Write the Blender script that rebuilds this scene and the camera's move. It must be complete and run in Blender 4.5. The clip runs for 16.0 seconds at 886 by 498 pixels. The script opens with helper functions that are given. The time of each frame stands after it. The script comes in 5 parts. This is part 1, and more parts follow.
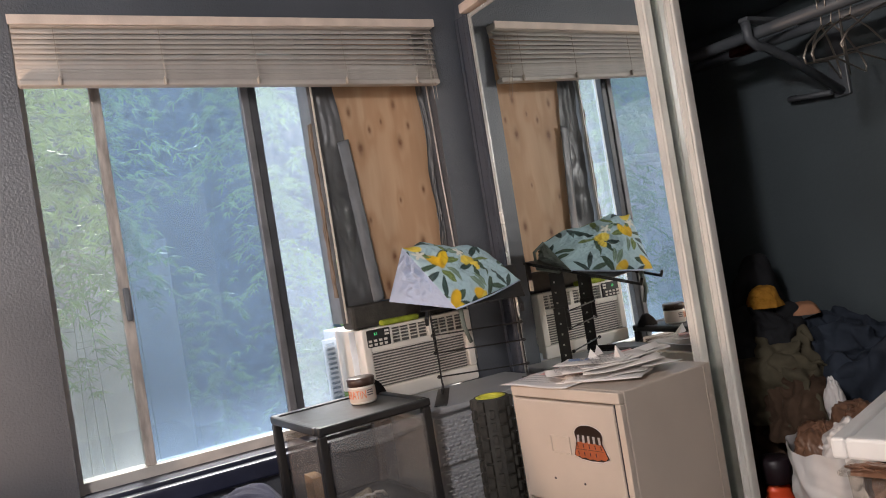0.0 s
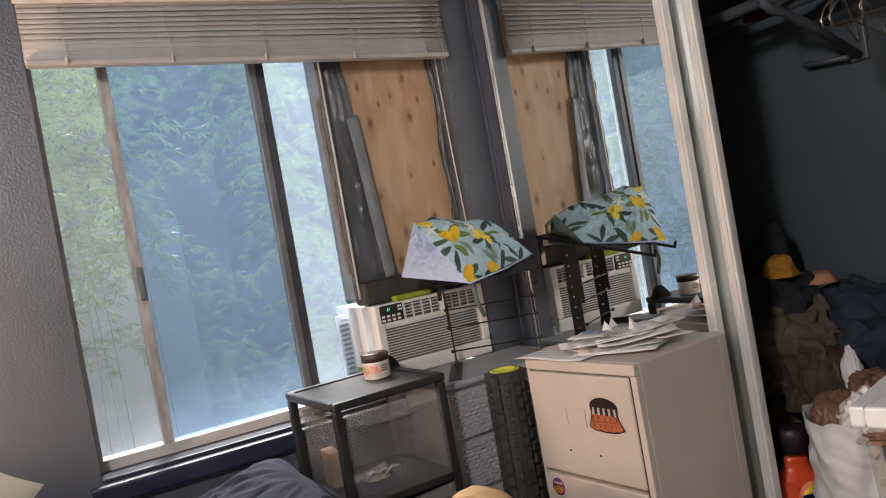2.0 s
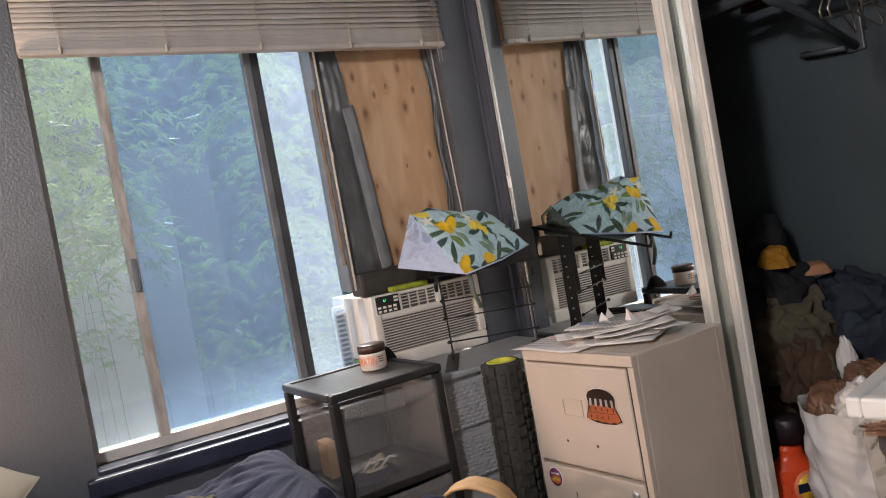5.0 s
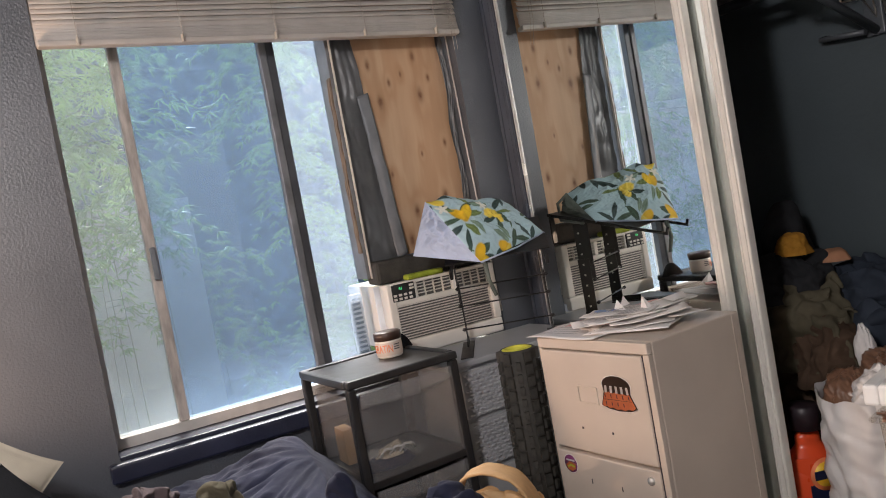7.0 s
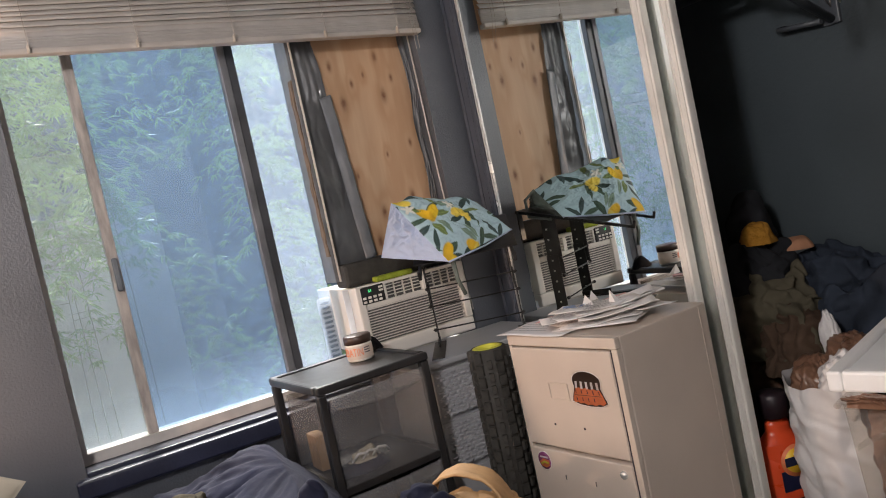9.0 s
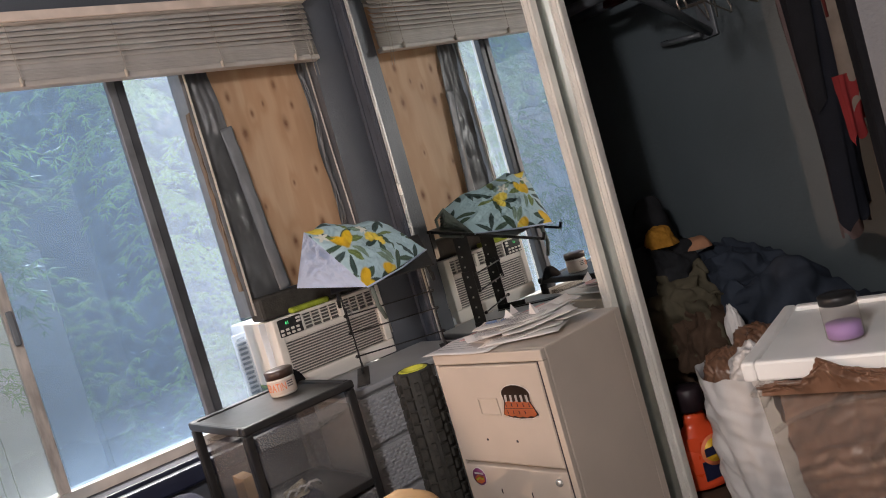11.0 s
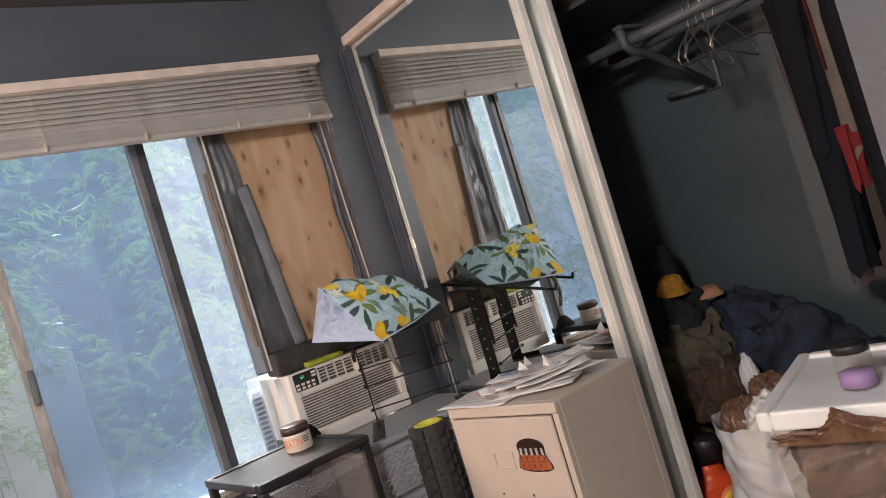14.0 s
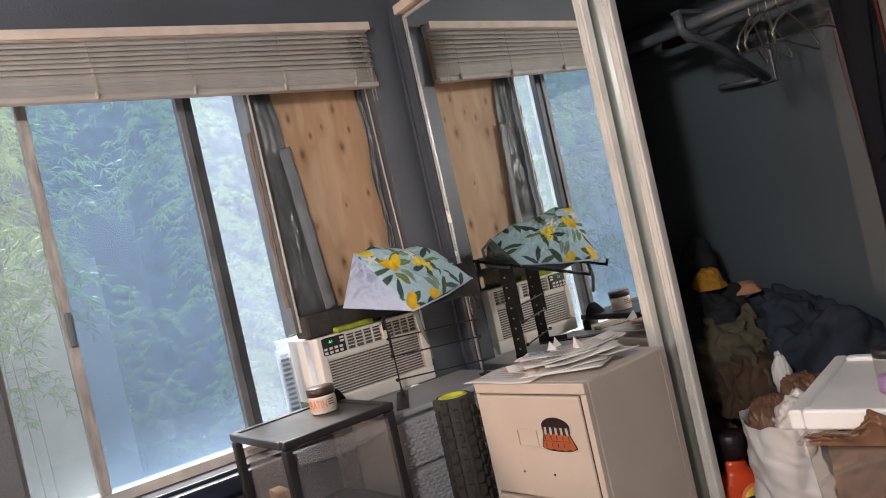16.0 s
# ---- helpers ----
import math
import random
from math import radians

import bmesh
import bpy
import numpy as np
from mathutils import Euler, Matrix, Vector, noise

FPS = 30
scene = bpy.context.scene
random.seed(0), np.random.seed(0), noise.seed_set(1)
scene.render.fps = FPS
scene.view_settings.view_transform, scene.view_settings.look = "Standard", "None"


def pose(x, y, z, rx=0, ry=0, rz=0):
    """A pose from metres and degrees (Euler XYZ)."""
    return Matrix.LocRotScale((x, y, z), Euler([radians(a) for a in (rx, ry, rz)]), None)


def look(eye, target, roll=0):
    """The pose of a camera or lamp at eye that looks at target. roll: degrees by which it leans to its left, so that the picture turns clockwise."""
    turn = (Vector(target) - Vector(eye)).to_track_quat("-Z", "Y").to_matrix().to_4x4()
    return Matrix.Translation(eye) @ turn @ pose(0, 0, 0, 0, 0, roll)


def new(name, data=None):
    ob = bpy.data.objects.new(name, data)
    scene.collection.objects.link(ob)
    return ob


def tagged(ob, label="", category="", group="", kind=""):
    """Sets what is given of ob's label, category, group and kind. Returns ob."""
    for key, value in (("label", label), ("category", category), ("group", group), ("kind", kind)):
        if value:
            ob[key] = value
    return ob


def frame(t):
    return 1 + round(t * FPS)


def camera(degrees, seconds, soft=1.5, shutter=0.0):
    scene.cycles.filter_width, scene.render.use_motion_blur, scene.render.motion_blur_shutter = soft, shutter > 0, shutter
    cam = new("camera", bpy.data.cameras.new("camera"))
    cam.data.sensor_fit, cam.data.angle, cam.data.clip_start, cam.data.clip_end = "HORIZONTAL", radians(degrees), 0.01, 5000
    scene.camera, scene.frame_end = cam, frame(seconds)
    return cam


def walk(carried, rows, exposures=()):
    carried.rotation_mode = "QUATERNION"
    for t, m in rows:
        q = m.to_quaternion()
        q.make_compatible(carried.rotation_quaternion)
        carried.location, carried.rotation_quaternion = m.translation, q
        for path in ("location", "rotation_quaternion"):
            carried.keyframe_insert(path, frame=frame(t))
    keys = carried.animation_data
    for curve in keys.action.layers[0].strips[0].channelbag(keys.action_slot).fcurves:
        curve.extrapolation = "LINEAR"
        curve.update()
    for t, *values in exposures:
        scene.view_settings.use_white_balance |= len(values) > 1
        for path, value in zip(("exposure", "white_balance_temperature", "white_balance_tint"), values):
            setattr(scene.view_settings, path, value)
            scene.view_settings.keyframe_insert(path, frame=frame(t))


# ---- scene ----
cam = camera(61.12, 16.0, soft=1.0)
FLOOR = 1.10
ROWS = [
    (0.0, -1.5365, -2.3352, -0.0051, -29.487, 0.749, 9.137),
    (0.5, -1.5300, -2.3237, -0.0051, -29.310, 0.084, 9.586),
    (1.0, -1.5332, -2.3214, -0.0067, -29.109, -0.430, 9.838),
    (1.5, -1.5336, -2.3229, -0.0049, -28.940, -0.759, 10.059),
    (2.0, -1.5349, -2.3239, -0.0070, -28.664, -0.988, 10.056),
    (2.5, -1.5371, -2.3202, -0.0078, -28.482, -1.301, 10.056),
    (3.0, -1.5401, -2.3237, -0.0055, -28.297, -1.385, 10.062),
    (3.5, -1.5405, -2.3221, -0.0057, -28.460, -1.343, 10.019),
    (5.8, -1.5400, -2.3142, 0.0002, -29.319, -2.225, 10.094),
    (6.0, -1.5390, -2.3179, -0.0028, -28.845, -2.242, 10.119),
    (6.5, -1.5411, -2.3189, -0.0034, -28.262, -2.401, 10.225),
    (7.0, -1.5422, -2.3218, -0.0000, -27.983, -2.610, 10.303),
    (7.5, -1.5407, -2.3191, -0.0043, -27.796, -2.608, 10.325),
    (8.0, -1.5418, -2.3203, -0.0034, -27.739, -2.677, 10.341),
    (8.5, -1.5382, -2.3225, -0.0041, -28.233, -2.701, 10.902),
    (9.0, -1.5149, -2.3220, -0.0009, -29.985, -3.091, 12.094),
    (9.2, -1.5033, -2.3122, 0.0026, -31.047, -3.407, 12.701),
    (11.3, -1.5571, -2.2979, 0.0263, -38.882, -3.222, 16.656),
    (11.5, -1.5531, -2.3013, 0.0303, -39.197, -2.523, 17.307),
    (12.0, -1.5530, -2.3254, 0.0414, -39.418, -1.276, 18.609),
    (12.5, -1.5465, -2.3285, 0.0446, -39.258, -0.777, 19.084),
    (13.0, -1.5567, -2.3243, 0.0395, -38.507, -0.396, 18.333),
    (13.5, -1.5654, -2.3254, 0.0366, -37.579, 0.093, 17.503),
    (14.0, -1.5633, -2.3253, 0.0354, -36.969, 0.370, 16.936),
    (14.5, -1.5653, -2.3250, 0.0346, -36.534, 0.371, 16.332),
    (15.0, -1.5719, -2.3201, 0.0301, -36.072, 0.078, 15.050),
    (15.5, -1.5920, -2.2984, 0.0171, -35.559, -0.203, 13.576),
    (16.0, -1.5896, -2.3019, 0.0167, -34.848, -0.387, 12.645),
]
walk(cam, [(t, pose(x, y, z + FLOOR, 90 + pitch, roll, yaw)) for t, x, y, z, yaw, pitch, roll in ROWS],
     [(0.0, 1.53, 6450, 13), (9.0, 1.55, 6450, 13), (11.5, 1.43, 6520, 14), (12.0, 1.58, 6520, 14), (13.0, 1.63, 6540, 14), (16.0, 1.68, 6480, 13)])

# ---- light ----
SUN_UP, SUN_TURN = radians(51), radians(12)
world = bpy.data.worlds.new("sky")
scene.world = world
world.use_nodes = True
wn = world.node_tree.nodes
sky = wn.new("ShaderNodeTexSky")
sky.sky_type, sky.sun_disc = "NISHITA", False
sky.sun_elevation, sky.sun_rotation = SUN_UP, SUN_TURN
wn["Background"].inputs["Strength"].default_value = 0.15
world.node_tree.links.new(sky.outputs[0], wn["Background"].inputs["Color"])
sun_data = bpy.data.lights.new("sun", "SUN")
sun_data.energy, sun_data.angle, sun_data.color = 3.2, radians(20), (1, 0.95, 0.88)
sun_ob = new("sun", sun_data)
sun_ob.matrix_world = look((0.5, 9, 9), (-1, 2, 0))
# Unseen room lamp, assumed from shadows and hung to light the walls evenly.
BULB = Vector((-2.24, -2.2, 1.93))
ceil_data = bpy.data.lights.new("added_room_bulb", "POINT")
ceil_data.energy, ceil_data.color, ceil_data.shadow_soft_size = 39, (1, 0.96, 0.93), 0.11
new("added_room_bulb", ceil_data).location = BULB
# Unseen bedside lamp, placed from the warm glow and its cut-off line.
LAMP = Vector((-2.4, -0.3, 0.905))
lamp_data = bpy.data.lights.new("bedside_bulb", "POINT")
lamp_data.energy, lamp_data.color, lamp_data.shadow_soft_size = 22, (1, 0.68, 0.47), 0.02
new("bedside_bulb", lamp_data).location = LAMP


# ---- materials ----
def material(name, colour, rough=0.6, metal=0.0, noise_scale=20.0, vary=0.15, bump=0.1, bump_scale=150.0, second=None, stretch=(1, 1, 1),
             coat=0.0, transmission=0.0, sheen=0.0, per_object=0.0):
    m = bpy.data.materials.new(name)
    m.use_nodes = True
    t = m.node_tree
    n, l = t.nodes, t.links
    p = n["Principled BSDF"]
    tc = n.new("ShaderNodeTexCoord")
    mp = n.new("ShaderNodeMapping")
    mp.inputs["Scale"].default_value = stretch
    l.new(tc.outputs["Object"], mp.inputs["Vector"])
    big = n.new("ShaderNodeTexNoise")
    big.inputs["Scale"].default_value, big.inputs["Detail"].default_value = noise_scale, 6
    l.new(mp.outputs[0], big.inputs["Vector"])
    ramp = n.new("ShaderNodeValToRGB")
    c = Vector(colour)
    d = Vector(second) if second else c * (1 - vary)
    e = c if second else c * (1 + vary)
    ramp.color_ramp.elements[0].color = (*d, 1)
    ramp.color_ramp.elements[0].position = 0.3
    ramp.color_ramp.elements[1].color = (*e, 1)
    ramp.color_ramp.elements[1].position = 0.7
    l.new(big.outputs["Fac"], ramp.inputs["Fac"])
    colour_out = ramp.outputs["Color"]
    if per_object:
        info = n.new("ShaderNodeObjectInfo")
        hsv = n.new("ShaderNodeHueSaturation")
        mr = n.new("ShaderNodeMapRange")
        mr.inputs["To Min"].default_value, mr.inputs["To Max"].default_value = 1 - per_object, 1 + per_object
        l.new(info.outputs["Random"], mr.inputs["Value"])
        l.new(mr.outputs[0], hsv.inputs["Value"])
        l.new(colour_out, hsv.inputs["Color"])
        colour_out = hsv.outputs["Color"]
    l.new(colour_out, p.inputs["Base Color"])
    fine = n.new("ShaderNodeTexNoise")
    fine.inputs["Scale"].default_value, fine.inputs["Detail"].default_value = bump_scale, 4
    l.new(mp.outputs[0], fine.inputs["Vector"])
    rr = n.new("ShaderNodeMapRange")
    rr.inputs["To Min"].default_value, rr.inputs["To Max"].default_value = max(rough - 0.1, 0.02), min(rough + 0.1, 1)
    l.new(big.outputs["Fac"], rr.inputs["Value"])
    l.new(rr.outputs[0], p.inputs["Roughness"])
    if bump:
        b = n.new("ShaderNodeBump")
        b.inputs["Strength"].default_value, b.inputs["Distance"].default_value = bump, 0.004
        l.new(fine.outputs["Fac"], b.inputs["Height"])
        l.new(b.outputs[0], p.inputs["Normal"])
    p.inputs["Metallic"].default_value = metal
    if rough >= 0.8:
        p.inputs["Specular IOR Level"].default_value = 0.15
    p.inputs["Coat Weight"].default_value = coat
    p.inputs["Transmission Weight"].default_value = transmission
    p.inputs["Sheen Weight"].default_value = sheen
    return m


def mirror_material():
    m = bpy.data.materials.new("mirror_silver")
    m.use_nodes = True
    p = m.node_tree.nodes["Principled BSDF"]
    p.inputs["Base Color"].default_value = (0.82, 0.86, 0.85, 1)
    p.inputs["Metallic"].default_value, p.inputs["Roughness"].default_value = 1.0, 0.015
    return m


def dirty_glass(name, tint, haze, haze_colour, gloss=0.05):
    """Clear glass with a film of dust: part of the light scatters in the film."""
    m = bpy.data.materials.new(name)
    m.use_nodes = True
    n, l = m.node_tree.nodes, m.node_tree.links
    n.clear()
    out = n.new("ShaderNodeOutputMaterial")
    clear = n.new("ShaderNodeBsdfTransparent")
    clear.inputs["Color"].default_value = (*tint, 1)
    film = n.new("ShaderNodeBsdfTranslucent")
    film.inputs["Color"].default_value = (*haze_colour, 1)
    tc = n.new("ShaderNodeTexCoord")
    no = n.new("ShaderNodeTexNoise")
    no.inputs["Scale"].default_value, no.inputs["Detail"].default_value, no.inputs["Roughness"].default_value = 4.5, 9, 0.68
    l.new(tc.outputs["Object"], no.inputs["Vector"])
    mr = n.new("ShaderNodeMapRange")
    mr.inputs["From Min"].default_value, mr.inputs["From Max"].default_value = 0.3, 0.72
    mr.inputs["To Min"].default_value, mr.inputs["To Max"].default_value = haze * 0.85, min(haze * 1.2, 0.95)
    l.new(no.outputs["Fac"], mr.inputs["Value"])
    sp = n.new("ShaderNodeTexNoise")
    sp.inputs["Scale"].default_value, sp.inputs["Detail"].default_value, sp.inputs["Roughness"].default_value = 70, 3, 0.7
    l.new(tc.outputs["Object"], sp.inputs["Vector"])
    sr = n.new("ShaderNodeMapRange")
    sr.inputs["From Min"].default_value, sr.inputs["From Max"].default_value = 0.69, 0.78
    sr.inputs["To Min"].default_value, sr.inputs["To Max"].default_value = 0.0, 0.5
    l.new(sp.outputs["Fac"], sr.inputs["Value"])
    xyz = n.new("ShaderNodeSeparateXYZ")
    l.new(tc.outputs["Object"], xyz.inputs[0])
    gr = n.new("ShaderNodeMapRange")
    gr.inputs["From Min"].default_value, gr.inputs["From Max"].default_value = 0.62, 0.8
    gr.inputs["To Min"].default_value, gr.inputs["To Max"].default_value = 1.0, 0.0
    l.new(xyz.outputs["Z"], gr.inputs["Value"])
    gn = n.new("ShaderNodeTexNoise")
    gn.inputs["Scale"].default_value, gn.inputs["Detail"].default_value, gn.inputs["Roughness"].default_value = 14, 8, 0.75
    l.new(tc.outputs["Object"], gn.inputs["Vector"])
    gm = n.new("ShaderNodeMath")
    gm.operation = "MULTIPLY"
    l.new(gr.outputs[0], gm.inputs[0])
    l.new(gn.outputs["Fac"], gm.inputs[1])
    g2 = n.new("ShaderNodeMath")
    g2.operation = "MULTIPLY_ADD"
    g2.inputs[1].default_value = 0.24
    l.new(gm.outputs[0], g2.inputs[0])
    l.new(mr.outputs[0], g2.inputs[2])
    su = n.new("ShaderNodeMath")
    su.operation, su.use_clamp = "ADD", True
    l.new(g2.outputs[0], su.inputs[0])
    l.new(sr.outputs[0], su.inputs[1])
    mix = n.new("ShaderNodeMixShader")
    l.new(su.outputs[0], mix.inputs[0])
    l.new(clear.outputs[0], mix.inputs[1])
    l.new(film.outputs[0], mix.inputs[2])
    gl = n.new("ShaderNodeBsdfGlossy")
    gl.inputs["Roughness"].default_value = 0.02
    lw = n.new("ShaderNodeLayerWeight")
    lw.inputs["Blend"].default_value = 0.5
    pw = n.new("ShaderNodeMath")
    pw.operation, pw.inputs[1].default_value = "POWER", 5.0
    l.new(lw.outputs["Facing"], pw.inputs[0])
    fr = n.new("ShaderNodeMath")
    fr.operation, fr.inputs[1].default_value, fr.inputs[2].default_value = "MULTIPLY_ADD", 0.6, gloss
    l.new(pw.outputs[0], fr.inputs[0])
    mix2 = n.new("ShaderNodeMixShader")
    l.new(fr.outputs[0], mix2.inputs[0])
    l.new(mix.outputs[0], mix2.inputs[1])
    l.new(gl.outputs[0], mix2.inputs[2])
    l.new(mix2.outputs[0], out.inputs["Surface"])
    return m


def clear_plastic(name, tint, alpha, rough=0.35):
    m = bpy.data.materials.new(name)
    m.use_nodes = True
    n, l = m.node_tree.nodes, m.node_tree.links
    p = n["Principled BSDF"]
    p.inputs["Base Color"].default_value = (*tint, 1)
    p.inputs["Roughness"].default_value = rough
    tr = n.new("ShaderNodeBsdfTransparent")
    tr.inputs["Color"].default_value = (0.93, 0.92, 0.9, 1)
    mix = n.new("ShaderNodeMixShader")
    tc = n.new("ShaderNodeTexCoord")
    no = n.new("ShaderNodeTexNoise")
    no.inputs["Scale"].default_value, no.inputs["Detail"].default_value = 7, 5
    l.new(tc.outputs["Object"], no.inputs["Vector"])
    mr = n.new("ShaderNodeMapRange")
    mr.inputs["To Min"].default_value, mr.inputs["To Max"].default_value = alpha * 0.6, alpha * 1.4
    l.new(no.outputs["Fac"], mr.inputs["Value"])
    l.new(mr.outputs[0], mix.inputs[0])
    l.new(tr.outputs[0], mix.inputs[1])
    l.new(p.outputs[0], mix.inputs[2])
    l.new(mix.outputs[0], n["Material Output"].inputs["Surface"])
    return m


WALL = material("slate_wall_paint", (0.09, 0.098, 0.114), 0.36, noise_scale=3, vary=0.12, bump=0.4, bump_scale=140)
# Pale colour for the unseen walls, chosen to bounce fill light.
PALE_BOUNCE = material("pale_bounce_paint", (0.8, 0.79, 0.77), 0.6, noise_scale=3, vary=0.06, bump=0.4, bump_scale=75)
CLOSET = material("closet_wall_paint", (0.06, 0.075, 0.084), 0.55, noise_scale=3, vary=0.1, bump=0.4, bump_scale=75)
CEILING = material("dark_ceiling_paint", (0.05, 0.051, 0.055), 0.7, noise_scale=3, vary=0.1, bump=0.5, bump_scale=90)
FLOOR_M = material("brown_carpet", (0.13, 0.1, 0.08), 0.95, noise_scale=30, vary=0.3, bump=0.9, bump_scale=500)
CASING = material("slate_gloss_casing", (0.07, 0.078, 0.098), 0.24, noise_scale=6, vary=0.18, bump=0.12, bump_scale=30)
SILL = material("navy_gloss_paint", (0.018, 0.022, 0.045), 0.4, noise_scale=9, vary=0.3, bump=0.3, bump_scale=60)
ALU = material("dull_aluminium", (0.58, 0.55, 0.51), 0.5, 0.15, noise_scale=12, vary=0.15, bump=0.1)
WORN = material("worn_sash_paint", (0.42, 0.37, 0.33), 0.6, 0.1, noise_scale=16, vary=0.35, bump=0.3, bump_scale=70, stretch=(3, 3, 0.7))
DARK_ALU = material("bronze_window_rail", (0.15, 0.158, 0.17), 0.45, 0.2, noise_scale=15, vary=0.25)
CHROME = material("polished_track_metal", (0.75, 0.74, 0.72), 0.25, 0.6, noise_scale=18, vary=0.12, bump=0.05)
BLACK_RAIL = material("dark_rail_enamel", (0.07, 0.073, 0.08), 0.4, 0.1, noise_scale=15, vary=0.25)
TRIM = material("cream_trim_paint", (0.62, 0.52, 0.45), 0.5, noise_scale=14, vary=0.12, bump=0.2)
STILE = material("cream_door_enamel", (0.64, 0.62, 0.57), 0.35, 0.1, noise_scale=10, vary=0.1, bump=0.08)
BLIND = material("cream_blind_vinyl", (0.5, 0.47, 0.44), 0.45, noise_scale=16, vary=0.1, bump=0.08)
bl_n, bl_l = BLIND.node_tree.nodes, BLIND.node_tree.links
bl_t = bl_n.new("ShaderNodeBsdfTranslucent")
bl_t.inputs["Color"].default_value = (0.62, 0.57, 0.52, 1)
bl_m = bl_n.new("ShaderNodeMixShader")
bl_m.inputs[0].default_value = 0.22
bl_l.new(bl_n["Principled BSDF"].outputs[0], bl_m.inputs[1])
bl_l.new(bl_t.outputs[0], bl_m.inputs[2])
bl_l.new(bl_m.outputs[0], bl_n["Material Output"].inputs["Surface"])
CORD = material("blind_cord_cotton", (0.42, 0.38, 0.33), 0.9, noise_scale=60)
WOOD_EDGE = material("raw_jamb_wood", (0.17, 0.125, 0.09), 0.8, noise_scale=25, vary=0.4, stretch=(6, 6, 0.6))
SHEET_M = material("dark_plastic_sheet", (0.09, 0.092, 0.096), 0.36, noise_scale=8, vary=0.3, bump=0.3, bump_scale=24)
MIRROR = mirror_material()


KNOTS = ((-0.425, 1.527, 1.0), (-0.265, 1.54, 1.0), (-0.38, 1.592, 0.55), (-0.222, 1.60, 0.55), (-0.45, 1.66, 0.7), (-0.27, 1.68, 0.7),
         (-0.36, 1.13, 0.9), (-0.235, 1.17, 0.8), (-0.40, 1.03, 1.0), (-0.30, 1.33, 0.4), (-0.20, 1.36, 0.5), (-0.43, 1.27, 0.5), (-0.33, 1.62, 0.45))


def plywood():
    """Peeled veneer: flame-shaped grain that flows round knots."""
    m = material("plywood_face", (0.57, 0.385, 0.245), 0.6, noise_scale=5, second=(0.49, 0.32, 0.195), bump=0.12, bump_scale=90, stretch=(5, 1, 0.55))
    n, l = m.node_tree.nodes, m.node_tree.links

    def calc(op, a, b=0.0, c=0.0):
        q = n.new("ShaderNodeMath")
        q.operation = op
        for i, v in enumerate((a, b, c)):
            if isinstance(v, (int, float)):
                q.inputs[i].default_value = v
            else:
                l.new(v, q.inputs[i])
        return q.outputs[0]
    tc, xyz = n.new("ShaderNodeTexCoord"), n.new("ShaderNodeSeparateXYZ")
    l.new(tc.outputs["Object"], xyz.inputs[0])
    w = n.new("ShaderNodeTexNoise")
    w.inputs["Scale"].default_value, w.inputs["Detail"].default_value = 4.0, 4
    mp = n.new("ShaderNodeMapping")
    mp.inputs["Scale"].default_value = (2.2, 1, 0.3)
    l.new(tc.outputs["Object"], mp.inputs["Vector"])
    l.new(mp.outputs[0], w.inputs["Vector"])
    wob = n.new("ShaderNodeTexNoise")
    wob.inputs["Scale"].default_value, wob.inputs["Detail"].default_value = 60.0, 3
    l.new(tc.outputs["Object"], wob.inputs["Vector"])
    eye, halo = 0.0, 0.0
    for kx, kz, r in KNOTS:
        dx = calc("MULTIPLY", calc("SUBTRACT", xyz.outputs["X"], kx), 1 / (0.0125 * r))
        dz = calc("MULTIPLY", calc("SUBTRACT", xyz.outputs["Z"], kz), 1 / (0.026 * r))
        d = calc("ADD", calc("MULTIPLY", dx, dx), calc("MULTIPLY", dz, dz))
        d = calc("ADD", d, calc("MULTIPLY", wob.outputs["Fac"], 0.9))
        eye = calc("MAXIMUM", eye, calc("EXPONENT", calc("MULTIPLY", d, -1.2)))
        halo = calc("ADD", halo, calc("EXPONENT", calc("MULTIPLY", d, -0.13)))
    bands = calc("SINE", calc("ADD", calc("MULTIPLY", w.outputs["Fac"], 30.0), calc("MULTIPLY", halo, 5.0)))
    grain = calc("ADD", calc("MULTIPLY_ADD", bands, 0.22, 0.24), calc("MULTIPLY", halo, 0.3))
    mix = n.new("ShaderNodeMixRGB")
    mix.inputs["Color2"].default_value = (0.40, 0.225, 0.115, 1)
    l.new(grain, mix.inputs["Fac"])
    ramp = [x for x in n if x.type == "VALTORGB"][0]
    l.new(ramp.outputs["Color"], mix.inputs["Color1"])
    dark = n.new("ShaderNodeMixRGB")
    dark.inputs["Color2"].default_value = (0.17, 0.075, 0.035, 1)
    l.new(calc("MULTIPLY", eye, 1.6), dark.inputs["Fac"])
    l.new(mix.outputs[0], dark.inputs["Color1"])
    l.new(dark.outputs[0], n["Principled BSDF"].inputs["Base Color"])
    return m


PLY = plywood()
TAPE = material("grey_duct_tape", (0.155, 0.165, 0.18), 0.42, noise_scale=14, vary=0.15, bump=0.3, bump_scale=40)
GLASS_A = dirty_glass("dusty_glass", (0.95, 0.98, 0.97), 0.085, (0.72, 0.8, 0.83))
# Darker, bluer tint than the other two panes.
GLASS_B = dirty_glass("hazy_blue_glass", (0.62, 0.73, 0.84), 0.095, (0.52, 0.68, 0.86))
GLASS_C = dirty_glass("frosted_dust_glass", (0.88, 0.94, 1.0), 0.15, (0.75, 0.87, 1.0))
BLACK = material("black_plastic", (0.018, 0.018, 0.019), 0.4, noise_scale=12, vary=0.2, bump=0.08)
BLACK_METAL = material("black_powder_coat", (0.013, 0.012, 0.012), 0.45, 0.2, noise_scale=30, vary=0.2)
SMOKE = clear_plastic("frosted_drawer_plastic", (0.36, 0.36, 0.38), 0.15)
